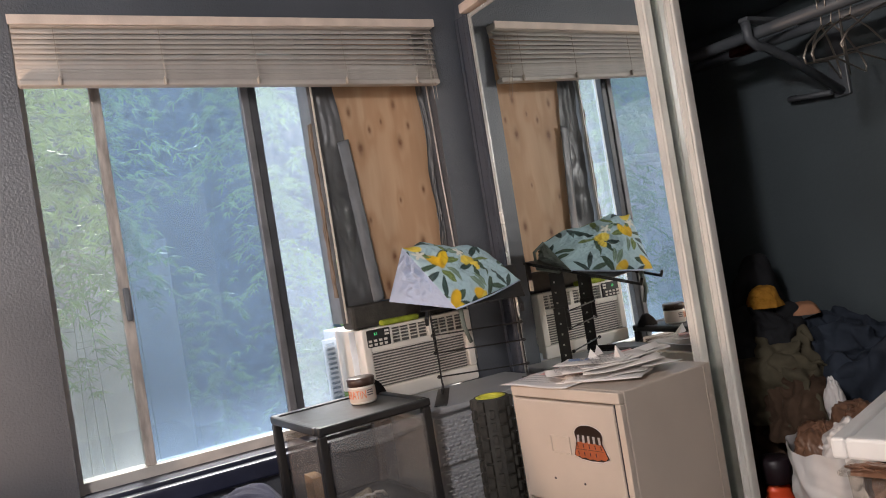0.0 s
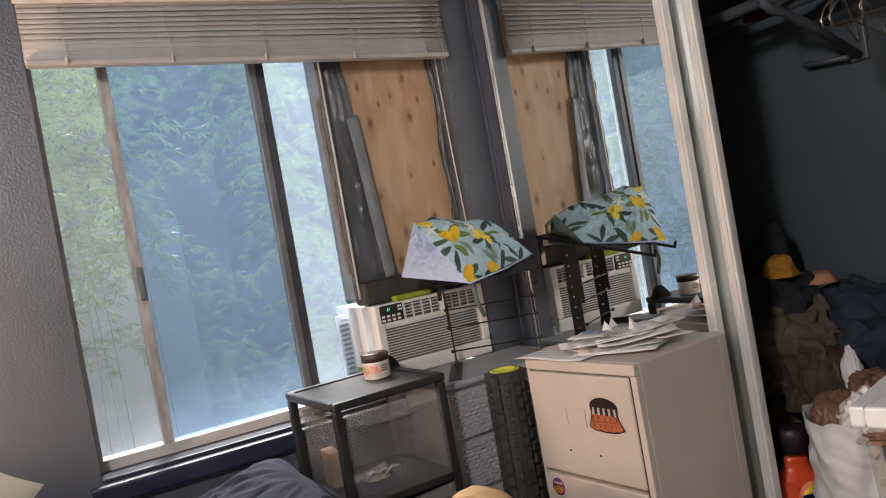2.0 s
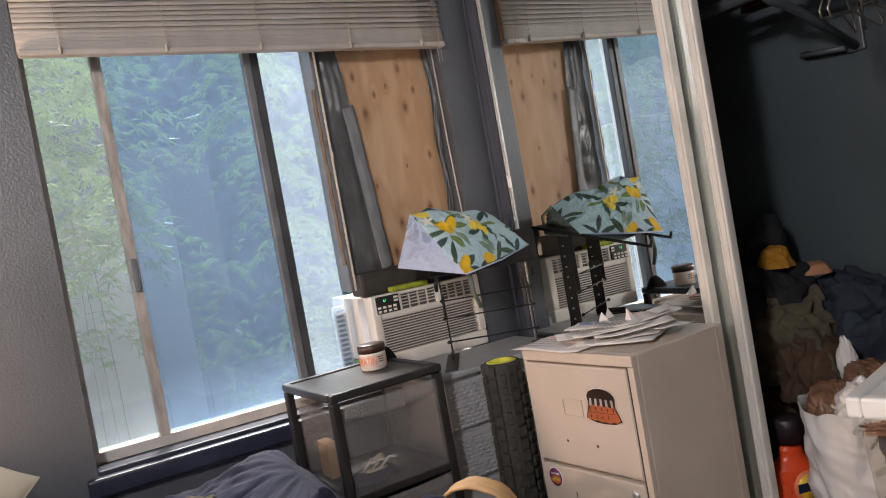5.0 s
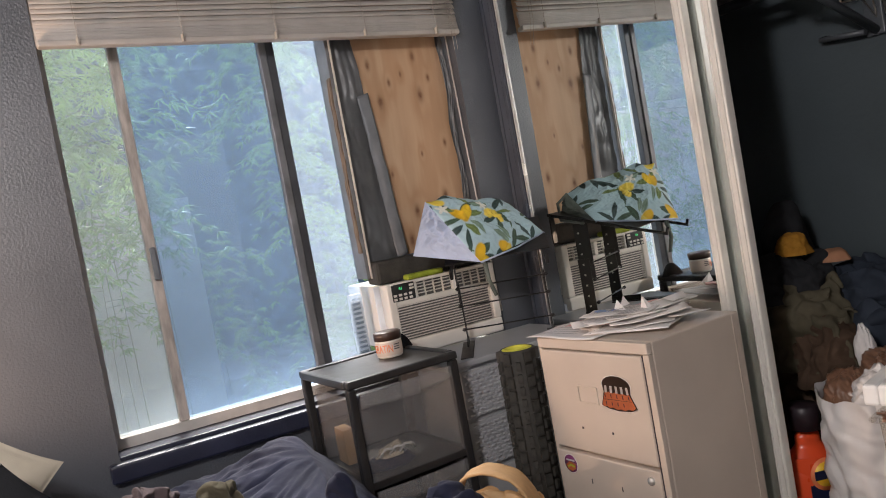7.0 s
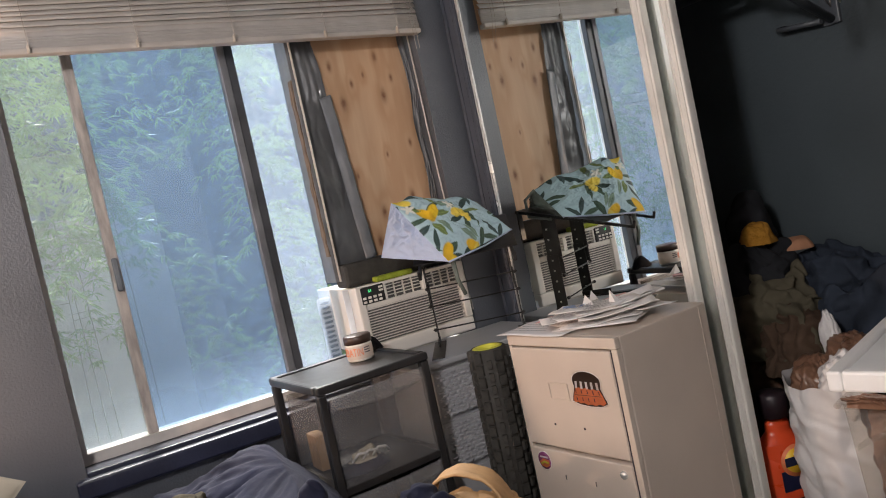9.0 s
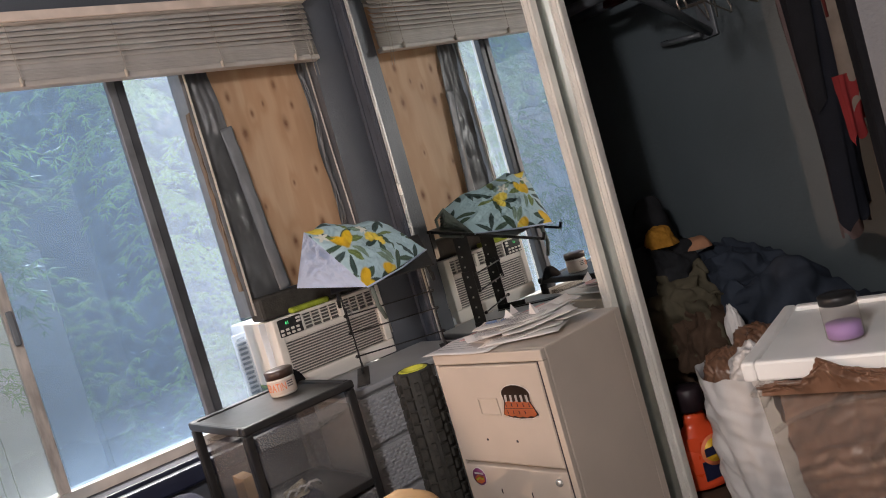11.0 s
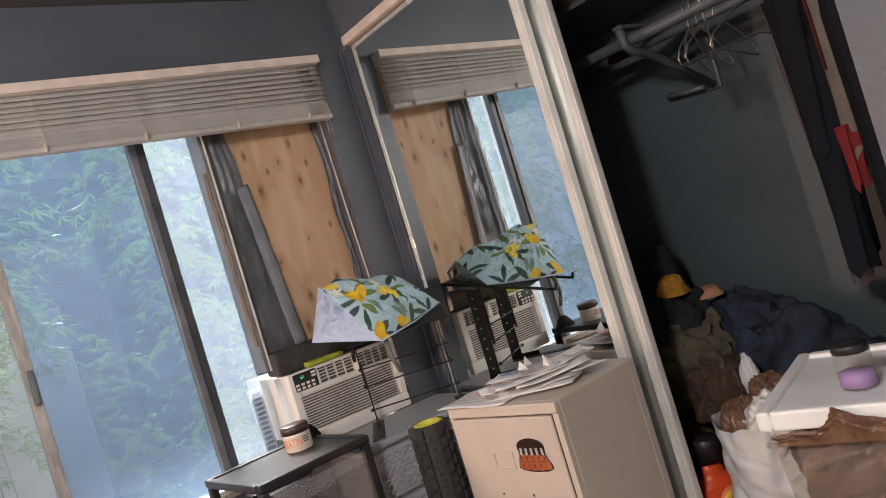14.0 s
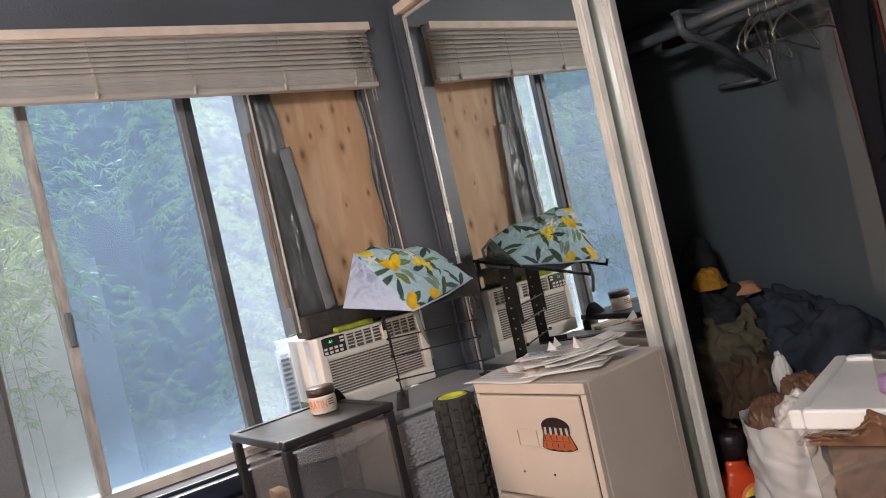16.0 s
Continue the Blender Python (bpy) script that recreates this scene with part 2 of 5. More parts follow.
LIP = clear_plastic("clear_lip_plastic", (0.6, 0.6, 0.62), 0.2, 0.15)
CLEAR = clear_plastic("clear_tote_plastic", (0.75, 0.7, 0.68), 0.07, 0.2)
WRAP = clear_plastic("clear_wrap_film", (0.7, 0.66, 0.62), 0.55, 0.2)
AC_W = material("aged_white_plastic", (0.76, 0.72, 0.66), 0.45, noise_scale=8, vary=0.06, bump=0.04)
# Dark colour stands in for the shade behind the louvres.
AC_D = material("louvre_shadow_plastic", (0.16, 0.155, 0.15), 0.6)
GREY_P = material("grey_resin_plastic", (0.36, 0.365, 0.38), 0.45, noise_scale=10, vary=0.08, bump=0.05)
CAB = material("putty_enamel_steel", (0.55, 0.47, 0.4), 0.38, noise_scale=5, vary=0.06, bump=0.08, bump_scale=200)
RUBBER = material("black_foam_rubber", (0.04, 0.037, 0.032), 0.75, noise_scale=40, vary=0.3, bump=0.3)
YELLOW = material("lime_yellow_core", (0.62, 0.6, 0.06), 0.5, noise_scale=20)
PAPER = material("white_paper", (0.75, 0.73, 0.72), 0.8, noise_scale=12, vary=0.05, bump=0.1, bump_scale=40)
PINK_PAPER = material("pink_paper", (0.68, 0.42, 0.4), 0.8, noise_scale=12, vary=0.08)
BLUE_PAPER = material("blue_print", (0.25, 0.36, 0.62), 0.8, noise_scale=12, vary=0.1)
INK_GREY = material("grey_print", (0.3, 0.29, 0.3), 0.8)
# Serves as printed ink and as painted shade in the cabinet's gaps and holes.
INK_AND_SHADE = material("dark_ink_and_shade", (0.05, 0.04, 0.05), 0.7)
ORANGE = material("orange_print", (0.72, 0.2, 0.08), 0.6, noise_scale=30, vary=0.12)
RED_P = material("orange_red_bottle", (0.75, 0.085, 0.025), 0.3, noise_scale=10, vary=0.06, bump=0.02)
NAVY = material("navy_blue_plastic", (0.012, 0.016, 0.05), 0.35)
WHITE_P = material("white_lid_plastic", (0.84, 0.83, 0.81), 0.4, noise_scale=9, vary=0.05, bump=0.04)
BAG_W = material("white_bag_film", (0.62, 0.6, 0.59), 0.35, noise_scale=10, vary=0.1, bump=0.3, bump_scale=11)
BAG_BR = material("brown_bag_film", (0.19, 0.1, 0.062), 0.3, noise_scale=12, vary=0.3, bump=0.6, bump_scale=26)
for m in (BAG_W, BAG_BR):
    fine = [q for q in m.node_tree.nodes if q.type == "TEX_NOISE"][1]
    fine.noise_type = "RIDGED_MULTIFRACTAL"
KRAFT = material("kraft_paper", (0.46, 0.28, 0.13), 0.6, noise_scale=14, vary=0.15, bump=0.4, bump_scale=30)
SHEET = material("navy_bed_sheet", (0.016, 0.018, 0.036), 0.85, noise_scale=9, vary=0.2, bump=0.2, bump_scale=400, sheen=0.06)
PILLOW_M = material("cream_pillow_cotton", (0.5, 0.45, 0.36), 0.9, noise_scale=9, bump=0.2, bump_scale=300)
DARK_CLOTH = material("charcoal_cloth", (0.018, 0.0185, 0.021), 0.95, noise_scale=12, vary=0.3, bump=0.3, bump_scale=300)
MAUVE = material("taupe_blanket", (0.11, 0.085, 0.088), 0.95, noise_scale=12, vary=0.2, bump=0.4, bump_scale=300)
OLIVE = material("olive_drab_cloth", (0.085, 0.074, 0.05), 0.95, noise_scale=14, vary=0.3, bump=0.4, bump_scale=300)
BROWN_CLOTH = material("brown_cloth", (0.07, 0.044, 0.03), 0.95, noise_scale=14, vary=0.3, bump=0.4, bump_scale=300)
DENIM_DARK = material("dark_navy_twill", (0.007, 0.008, 0.012), 0.9, noise_scale=14, vary=0.25, bump=0.3, bump_scale=400)
DENIM = material("blue_denim", (0.026, 0.033, 0.047), 0.95, noise_scale=14, vary=0.25, bump=0.4, bump_scale=400)
MUSTARD = material("mustard_knit", (0.33, 0.155, 0.022), 0.95, noise_scale=30, vary=0.25, bump=0.6, bump_scale=200)
PEACH = material("peach_cap_cloth", (0.38, 0.19, 0.11), 0.9, noise_scale=20)
RED_CLOTH = material("red_cloth", (0.14, 0.016, 0.017), 0.9, noise_scale=14, vary=0.2)
BLACK_CLOTH = material("black_polyester", (0.0075, 0.0078, 0.010), 0.9, noise_scale=14, vary=0.25, bump=0.2, bump_scale=300)
DARK_RED = material("dark_red_cloth", (0.06, 0.012, 0.011), 0.9, noise_scale=14, vary=0.2)
TAN_CLOTH = material("taupe_jacket", (0.12, 0.1, 0.085), 0.9, noise_scale=14, vary=0.2)
ROD = material("grey_painted_rod", (0.075, 0.082, 0.092), 0.4, noise_scale=20, vary=0.15)
WIRE = material("hanger_wire", (0.35, 0.31, 0.27), 0.35, 0.8)
LEAF = material("bamboo_leaf", (0.3, 0.42, 0.17), 0.4, noise_scale=2.2, second=(0.1, 0.17, 0.08), bump=0.05)
leaf_n, leaf_l = LEAF.node_tree.nodes, LEAF.node_tree.links
leaf_t = leaf_n.new("ShaderNodeBsdfTranslucent")
leaf_t.inputs["Color"].default_value = (0.28, 0.42, 0.16, 1)
leaf_m = leaf_n.new("ShaderNodeMixShader")
leaf_m.inputs[0].default_value = 0.45
leaf_l.new(leaf_n["Principled BSDF"].outputs[0], leaf_m.inputs[1])
leaf_l.new(leaf_t.outputs[0], leaf_m.inputs[2])
leaf_l.new(leaf_m.outputs[0], leaf_n["Material Output"].inputs["Surface"])
CULM = material("bamboo_culm", (0.16, 0.17, 0.11), 0.5, noise_scale=6, vary=0.3)
GROUND = material("leaf_litter_ground", (0.12, 0.11, 0.1), 0.95, noise_scale=6, second=(0.2, 0.19, 0.17), bump=0.8, bump_scale=30)
GARDEN = material("grey_render_wall", (0.55, 0.52, 0.5), 0.9, noise_scale=2.5, vary=0.25, bump=0.4, bump_scale=30)
CAPBOARD = material("pale_cap_timber", (0.5, 0.49, 0.46), 0.8, noise_scale=8, vary=0.15)
# Shade and bluish distance are put into this backdrop colour.
FAR_SHADE = material("shaded_distance", (0.12, 0.14, 0.15), 0.9, noise_scale=5, vary=0.3, bump=0.4, bump_scale=40)


# ---- mesh helpers ----
def part(name, bm, mat, parent=None, label="", smooth=False, at=None, facets=False):
    me = bpy.data.meshes.new(name)
    bm.to_mesh(me)
    bm.free()
    me.materials.append(mat)
    if smooth or facets:
        for f in me.polygons:
            f.use_smooth = not facets
    ob = new(name, me)
    if parent is not None:
        ob.parent = parent
    if at is not None:
        ob.matrix_basis = at
    if label:
        ob["label"] = label
    return ob


def thing(name, label, category, at=None, group="", kind=""):
    ob = new(name)
    if at is not None:
        ob.matrix_basis = at
    return tagged(ob, label, category, group, kind)


def box(x0, x1, y0, y1, z0, z1, bevel=0.0, bm=None, m=None, seg=2):
    out = bm or bmesh.new()
    tmp = bmesh.new()
    bmesh.ops.create_cube(tmp, size=1)
    for v in tmp.verts:
        v.co = Vector(((x0 + x1) / 2 + v.co.x * (x1 - x0), (y0 + y1) / 2 + v.co.y * (y1 - y0), (z0 + z1) / 2 + v.co.z * (z1 - z0)))
    if bevel:
        bmesh.ops.bevel(tmp, geom=tmp.edges[:], offset=bevel, segments=seg, affect="EDGES", profile=0.5)
    if m is not None:
        bmesh.ops.transform(tmp, matrix=m, verts=tmp.verts)
    if bm is None:
        out.free()
        return tmp
    add(out, tmp)
    return out


def add(bm, other):
    """Joins other into bm."""
    made = {}
    for v in other.verts:
        made[v] = bm.verts.new(v.co)
    for f in other.faces:
        try:
            nf = bm.faces.new([made[v] for v in f.verts])
            nf.smooth = f.smooth
        except ValueError:
            pass
    other.free()
    return bm


def tube(points, r, seg=8, bm=None, caps=True):
    """A round bar along points; r is one radius or one for each point."""
    bm = bm or bmesh.new()
    pts = [Vector(p) for p in points]
    rs = [r] * len(pts) if isinstance(r, (int, float)) else r
    rings, side = [], None
    for i, p in enumerate(pts):
        d = (pts[min(i + 1, len(pts) - 1)] - pts[max(i - 1, 0)]).normalized()
        if side is None:
            side = d.orthogonal().normalized()
        side = (side - d * side.dot(d)).normalized()
        up = d.cross(side)
        rings.append([bm.verts.new(p + (side * math.cos(a) + up * math.sin(a)) * rs[i]) for a in (2 * math.pi * k / seg for k in range(seg))])
    for a, b in zip(rings, rings[1:]):
        for k in range(seg):
            f = bm.faces.new((a[k], a[(k + 1) % seg], b[(k + 1) % seg], b[k]))
            f.smooth = True
    if caps:
        bm.faces.new(rings[0][::-1])
        bm.faces.new(rings[-1])
    return bm


def lathe(profile, seg=28, bm=None):
    """Turns (radius, height) pairs round z."""
    bm = bm or bmesh.new()
    rings = []
    for r, z in profile:
        rings.append([bm.verts.new((r * math.cos(2 * math.pi * k / seg), r * math.sin(2 * math.pi * k / seg), z)) for k in range(seg)] if r > 1e-5 else [bm.verts.new((0, 0, z))])
    for a, b in zip(rings, rings[1:]):
        for k in range(seg):
            k2 = (k + 1) % seg
            if len(a) == 1 and len(b) == 1:
                continue
            if len(a) == 1:
                f = bm.faces.new((a[0], b[k2], b[k]))
            elif len(b) == 1:
                f = bm.faces.new((a[k], a[k2], b[0]))
            else:
                f = bm.faces.new((a[k], a[k2], b[k2], b[k]))
            f.smooth = True
    return bm


def surface(nu, nv, fn, thick=0.0):
    """A sheet of nu by nv cells, fn(u, v) with u and v from 0 to 1; thick gives it a back."""
    bm = bmesh.new()
    g = [[bm.verts.new(fn(i / nu, j / nv)) for j in range(nv + 1)] for i in range(nu + 1)]
    for i in range(nu):
        for j in range(nv):
            f = bm.faces.new((g[i][j], g[i + 1][j], g[i + 1][j + 1], g[i][j + 1]))
            f.smooth = True
    bm.normal_update()
    if thick:
        bmesh.ops.solidify(bm, geom=bm.faces[:], thickness=thick)
        for f in bm.faces:
            f.smooth = True
    return bm


def fold(p, scale, seed=0.0):
    """Creases: sharp ridges of noise."""
    q = Vector(p) * scale + Vector((seed * 7.1, seed * 3.3, seed * 5.7))
    return 1 - abs(noise.noise(q)) * 2 + 0.5 * (1 - abs(noise.noise(q * 2.3)) * 2)


def plates(p, scale, seed=0.0):
    """Straight creases with flat plates between them, as in crumpled film; about -1 to 1."""
    r, total = random.Random(int(seed * 1000)), 0.0
    w = Vector(p) * scale
    w = w + noise.noise_vector(w * 0.6 + Vector((seed, 0, 0))) * 0.35
    for k in range(5):
        g = Vector((r.uniform(-1, 1), r.uniform(-1, 1), r.uniform(-1, 1))).normalized() * (0.7 + 0.45 * k)
        total += (abs((w.dot(g) + r.uniform(0, 2)) % 2 - 1) * 2 - 1) / (1 + 0.5 * k)
    return total / 2.2


def heap(cx, cy, z0, rx, ry, h, seed, n=46, crease=0.03, scale=7, power=2.4, turn=0.0):
    """A soft heap of cloth with creases, flat below."""
    def fn(u, v):
        a, r = 2 * math.pi * u, v
        prof = max(0.0, 1 - r ** power)
        wob = 1 + 0.18 * noise.noise(Vector((math.cos(a) * 1.3 + seed, math.sin(a) * 1.3, seed * 2)))
        x, y = rx * r * math.cos(a) * wob, ry * r * math.sin(a) * wob
        c, s = math.cos(turn), math.sin(turn)
        p = Vector((x * c - y * s, x * s + y * c, 0))
        q = Vector((p.x, p.y, h * prof))
        k = fold(q, scale * 0.6, seed) - 0.6
        z = h * prof * (1 + 0.25 * noise.noise(p * 4 + Vector((seed, 0, 0)))) + crease * k * min(1, (1 - r) * 5 + 0.15)
        side = crease * k * 0.6
        return Vector((cx + p.x * (1 + side), cy + p.y * (1 + side), z0 + max(z, 0)))
    bm = surface(n * 2, n, fn)
    bm.normal_update()
    c2, s2 = math.cos(seed * 2.1), math.sin(seed * 2.1)

    def grain(p):
        return Vector((p.x * c2 - p.y * s2, (p.x * s2 + p.y * c2) * 0.4, p.z * 0.7))
    moved = [(v, v.co + v.normal * crease * (fold(grain(v.co), scale * 1.6, seed + 3) - 0.55)) for v in bm.verts]
    for v, p in moved:
        p += Vector((noise.noise(p * scale * 4), noise.noise(p * scale * 4 + Vector((9, 0, 0))), noise.noise(p * scale * 4 + Vector((0, 9, 0))))) * crease * 0.3
        v.co = Vector((p.x, p.y, max(p.z, z0)))
    return bm


def struct(name, bm, mat, label, category="", smooth=False):
    ob = part(name, bm, mat, None, label, smooth)
    return tagged(ob, label, category or name.split("_")[0], "", "structure")


# ---- room ----
CEIL = 2.18
WX0, WX1, WZ0, WZ1 = -1.464, -0.142, 0.578, 1.955   # window recess
EX, EY = -3.3, -4.2                                  # far sides of the room
RW = -1.69                                           # end of the closet opening
struct("floor", box(EX - 0.2, 0.85, EY - 0.2, 0.2, -0.12, 0), FLOOR_M, "brown carpeted bedroom floor")
struct("ceiling", box(EX - 0.2, 0.85, EY - 0.2, 0.2, CEIL, CEIL + 0.12), CEILING, "dark grey painted bedroom ceiling")
bm = box(EX - 0.2, WX0, 0, 0.17, 0, CEIL)
box(WX1, 0.85, 0, 0.17, 0, CEIL, bm=bm)
box(WX0, WX1, 0, 0.17, 0, WZ0, bm=bm)
box(WX0, WX1, 0, 0.17, WZ1, CEIL, bm=bm)
struct("wall_window", bm, WALL, "slate grey textured wall with a recessed window", "wall")
bm = box(0, 0.1, -0.09, -0.0005, 0, CEIL)
box(0, 0.1, RW, -0.09, 2.0, CEIL, bm=bm)
box(0, 0.1, EY, RW, 0, CEIL, bm=bm)
struct("wall_closet", bm, WALL, "slate grey wall with the wide closet opening", "wall")
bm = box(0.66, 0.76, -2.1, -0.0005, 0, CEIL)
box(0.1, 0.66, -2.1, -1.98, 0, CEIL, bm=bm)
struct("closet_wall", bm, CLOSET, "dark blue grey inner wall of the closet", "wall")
# Both walls are out of view and pale only to brighten the room.
struct("wall_left", box(EX - 0.15, EX, EY, 0, 0, CEIL), PALE_BOUNCE, "unseen side wall of the bedroom, made pale to bounce light", "wall")
struct("wall_back", box(EX, 0, EY - 0.15, EY, 0, CEIL), PALE_BOUNCE, "unseen rear wall of the bedroom, made pale to bounce light", "wall")

bm = box(-0.012, -0.0005, -0.086, -0.003, 0, 1.96, 0.003)
box(-0.017, -0.012, -0.030, -0.012, 0, 1.96, 0.002, bm=bm)
box(-0.016, -0.012, -0.084, -0.066, 0, 1.96, 0.002, bm=bm)
struct("trim", bm, CASING, "glossy slate painted casing board in the corner", "trim")

# window sill board, navy, with rounded nose
bm = box(-1.495, WX1 + 0.02, -0.035, 0.0, WZ0 - 0.055, WZ0 + 0.0, 0.008)
box(WX0 + 0.001, WX1 - 0.001, 0.0, 0.112, WZ0 - 0.02, WZ0 + 0.012, 0.003, bm=bm)
struct("window_sill", bm, SILL, "glossy navy painted wooden window sill", "sill")

# window: frame, panes
win = thing("window_1", "sliding aluminium window with dusty hazy panes", "window", kind="structure")
GY = 0.12
bm = box(WX0 + 0.001, -1.448, GY - 0.035, GY + 0.045, WZ0 + 0.012, WZ1)
box(WX0, WX1, GY - 0.03, GY + 0.04, WZ0 + 0.013, 0.622, bm=bm)
box(WX0, WX1, GY - 0.02, GY + 0.04, 1.90, WZ1, bm=bm)
part("window_frame", bm, ALU, win)
part("stile", box(-1.276, -1.246, GY - 0.022, GY + 0.012, 0.622, 1.90, 0.003), WORN, win, "aluminium sash stile, paint worn off")
part("latch", box(-1.268, -1.252, GY - 0.04, GY - 0.02, 1.06, 1.16, 0.004), DARK_ALU, win)
part("meeting_rail", box(-0.820, -0.795, GY - 0.022, GY + 0.012, 0.622, 1.90, 0.003), DARK_ALU, win, "dark bronze meeting rail")
part("meeting_rail", box(-0.795, -0.766, GY - 0.014, GY + 0.018, 0.622, 1.90, 0.003), BLACK_RAIL, win, "darker outer meeting rail")
# The rail's daylit side is put in as a white edge.
part("rail_edge", box(-0.790, -0.772, GY + 0.018, GY + 0.04, 0.622, 1.90, 0.002), AC_W, win, "edge of the outer sash, whitened for its daylit side")
for x0, x1, g, dy in ((-1.448, -1.276, GLASS_A, 0), (-1.246, -0.820, GLASS_B, 0), (-0.772, -0.606, GLASS_C, 0.03)):
    pane = part("pane", box(x0, x1, GY + dy, GY + dy + 0.004, 0.622, 1.90), g, win, "dusty window glass")
    pane.visible_shadow = False
part("jamb", box(-0.606, -0.594, GY - 0.06, GY + 0.04, 0.93, 1.94, 0.002), DARK_ALU, win, "dark grey jamb")
bm = box(-0.611, -0.606, GY - 0.058, GY - 0.03, 1.02, 1.62, 0.001)
bmesh.ops.subdivide_edges(bm, edges=[e for e in bm.edges if abs(e.verts[0].co.z - e.verts[1].co.z) > 0.3], cuts=24)
for v in bm.verts:
    v.co += Vector((0.003 * noise.noise(v.co * 40), 0.01 * noise.noise(Vector((3, 0, v.co.z * 14))), 0))
part("splinter", bm, WOOD_EDGE, win, "bare splintered wooden strip")
part("track", box(-0.594, -0.590, GY - 0.07, GY - 0.06, 0.93, 1.94), ALU, win)

# plywood infill over the air conditioner
ply = thing("plywood_panel", "knotty plywood board closing the window above the air conditioner", "board")
bm = box(-0.522, -0.156, 0.09, 0.108, 0.985, 1.93, 0.002)
for v in bm.verts:
    v.co.x += (1.70 - v.co.z) * (0.075 if v.co.x < -0.3 else 0.02)
part("board", bm, PLY, ply)


# dark plastic sheeting round the board
def sheeting(x0, x1, z0, z1, y, seed, splay=0.0):
    def fn(u, v):
        p = Vector((u * 3, v * 7, seed))
        crease = 0.0035 * plates(Vector((u * 0.8, v * 3, 0)), 5, seed)
        return Vector((x0 + (x1 - x0 + splay * (1 - v)) * u + crease + 0.012 * noise.noise(Vector((v * 5, seed, 1))), y - 0.009 * abs(noise.noise(p * 1.3)) - 0.007 * noise.noise(p * 0.7 + Vector((4, 0, 0))), z0 + (z1 - z0) * v)) + Vector((0, crease, 0))
    return surface(24, 120, fn)


tagged(part("plastic_sheet", sheeting(-0.592, -0.512, 0.93, 1.93, 0.082, 1.5, 0.055), SHEET_M, None, "", True), "creased dark grey plastic sheet taped beside the plywood", "plastic sheet")
tagged(part("plastic_sheet", sheeting(-0.172, -0.146, 0.95, 1.93, 0.078, 4.5), SHEET_M, None, "", True), "creased dark grey plastic strip along the window edge", "plastic sheet")
tagged(part("duct_tape", surface(6, 50, lambda u, v: Vector((-0.518 + 0.042 * u + 0.07 * (0.6 - 0.6 * v) + 0.0015 * noise.noise(Vector((u * 2, v * 14, 3))), 0.072 - 0.006 * math.sin(u * 2.5) - 0.003 * noise.noise(Vector((u * 3, v * 9, 1))), 0.98 + 0.57 * v + 0.01 * u)), 0.0008), TAPE, None, "", True), "grey tape flap over the plywood's edge", "tape")
tagged(part("rubber_cable", tube([(-0.155, 0.03, 1.75), (-0.152, 0.028, 1.4), (-0.148, 0.02, 1.1), (-0.14, 0.0, 0.72)], 0.003), ALU, None), "thin pale cable hanging beside the plywood", "cable")


# ---- blind ----
blind = thing("window_blind", "cream horizontal slat blind, raised and bunched at the bottom", "blind")
BX0, BX1, BY = -1.462, -0.138, -0.03
part("headrail", box(BX0, BX1, BY - 0.022, 0.02, -0.014, 0.014, 0.003), BLIND, blind, "", False, pose(0, 0, 1.931, 0, -0.5))
part("valance", box(BX0 - 0.006, BX1 + 0.004, BY - 0.032, BY - 0.026, -0.014, 0.014, 0.002), TRIM, blind, "pinkish cream valance strip", False, pose(0, 0, 1.933, 0, -0.5))
rnd = random.Random(4)


def slat(x0, x1, tilt):
    def fn(u, v):
        w = (v - 0.5) * 0.026
        return Vector((x0 + (x1 - x0) * u, w * math.cos(tilt), w * math.sin(tilt) + 0.003 * (1 - (2 * v - 1) ** 2)))
    return surface(10, 4, fn, 0.001)


me = part("slat", slat(BX0, BX1, radians(52)), BLIND, blind, "", True, pose(0, BY, 1.911, 0, -0.45))
for i in range(1, 8):
    ob = new("slat", me.data)
    ob.parent = blind
    ob.matrix_basis = pose(0, BY, 1.911 - i * 0.0188, rnd.uniform(-4, 4), -0.45 + i * 0.18 + rnd.uniform(-0.08, 0.08))
for i in range(12):
    ob = new("slat", me.data)
    ob.parent = blind
    ob.matrix_basis = pose(rnd.uniform(-0.002, 0.002), BY - 0.004 + 0.006 * (i % 2), 1.774 - i * 0.0036, 20 + rnd.uniform(-3, 3), 1.0 + rnd.uniform(-0.08, 0.08))


part("bottom_rail", box(BX0, BX1, BY - 0.019, BY + 0.019, -0.009, 0.009, 0.005), BLIND, blind, "", False, pose(0, 0, 1.722, 0, 1.1))
for x in (-1.36, -1.08, -0.8, -0.5, -0.235):
    part("ladder_cord", tube([(x, BY - 0.027, 1.9), (x, BY - 0.029, 1.80), (x + 0.002, BY - 0.03, 1.75), (x, BY - 0.03, 1.714 - (x + 0.14) * 0.019)], 0.0010, 6), CORD, blind)
    part("cord_knot", box(x - 0.004, x + 0.004, BY - 0.032, BY - 0.018, 1.715 - (x + 0.14) * 0.019, 1.738 - (x + 0.14) * 0.019, 0.003), CORD, blind)
for x in (-0.185, -0.172):
    part("pull_cord", tube([(x, BY - 0.03, 1.9), (x + 0.004, BY - 0.032, 1.75), (x + 0.012, BY - 0.02, 1.66)], 0.0009, 5), CORD, blind)

# ---- air conditioner ----
ac = thing("air_conditioner", "aged white window air conditioner with a louvred front", "air conditioner")
AX0, AX1, AY, AZ0, AZ1 = -0.580, -0.156, -0.022, 0.678, 0.904
part("body", box(AX0 + 0.006, AX1 - 0.006, AY + 0.028, 0.36, AZ0, AZ1 - 0.003, 0.004), AC_W, ac)
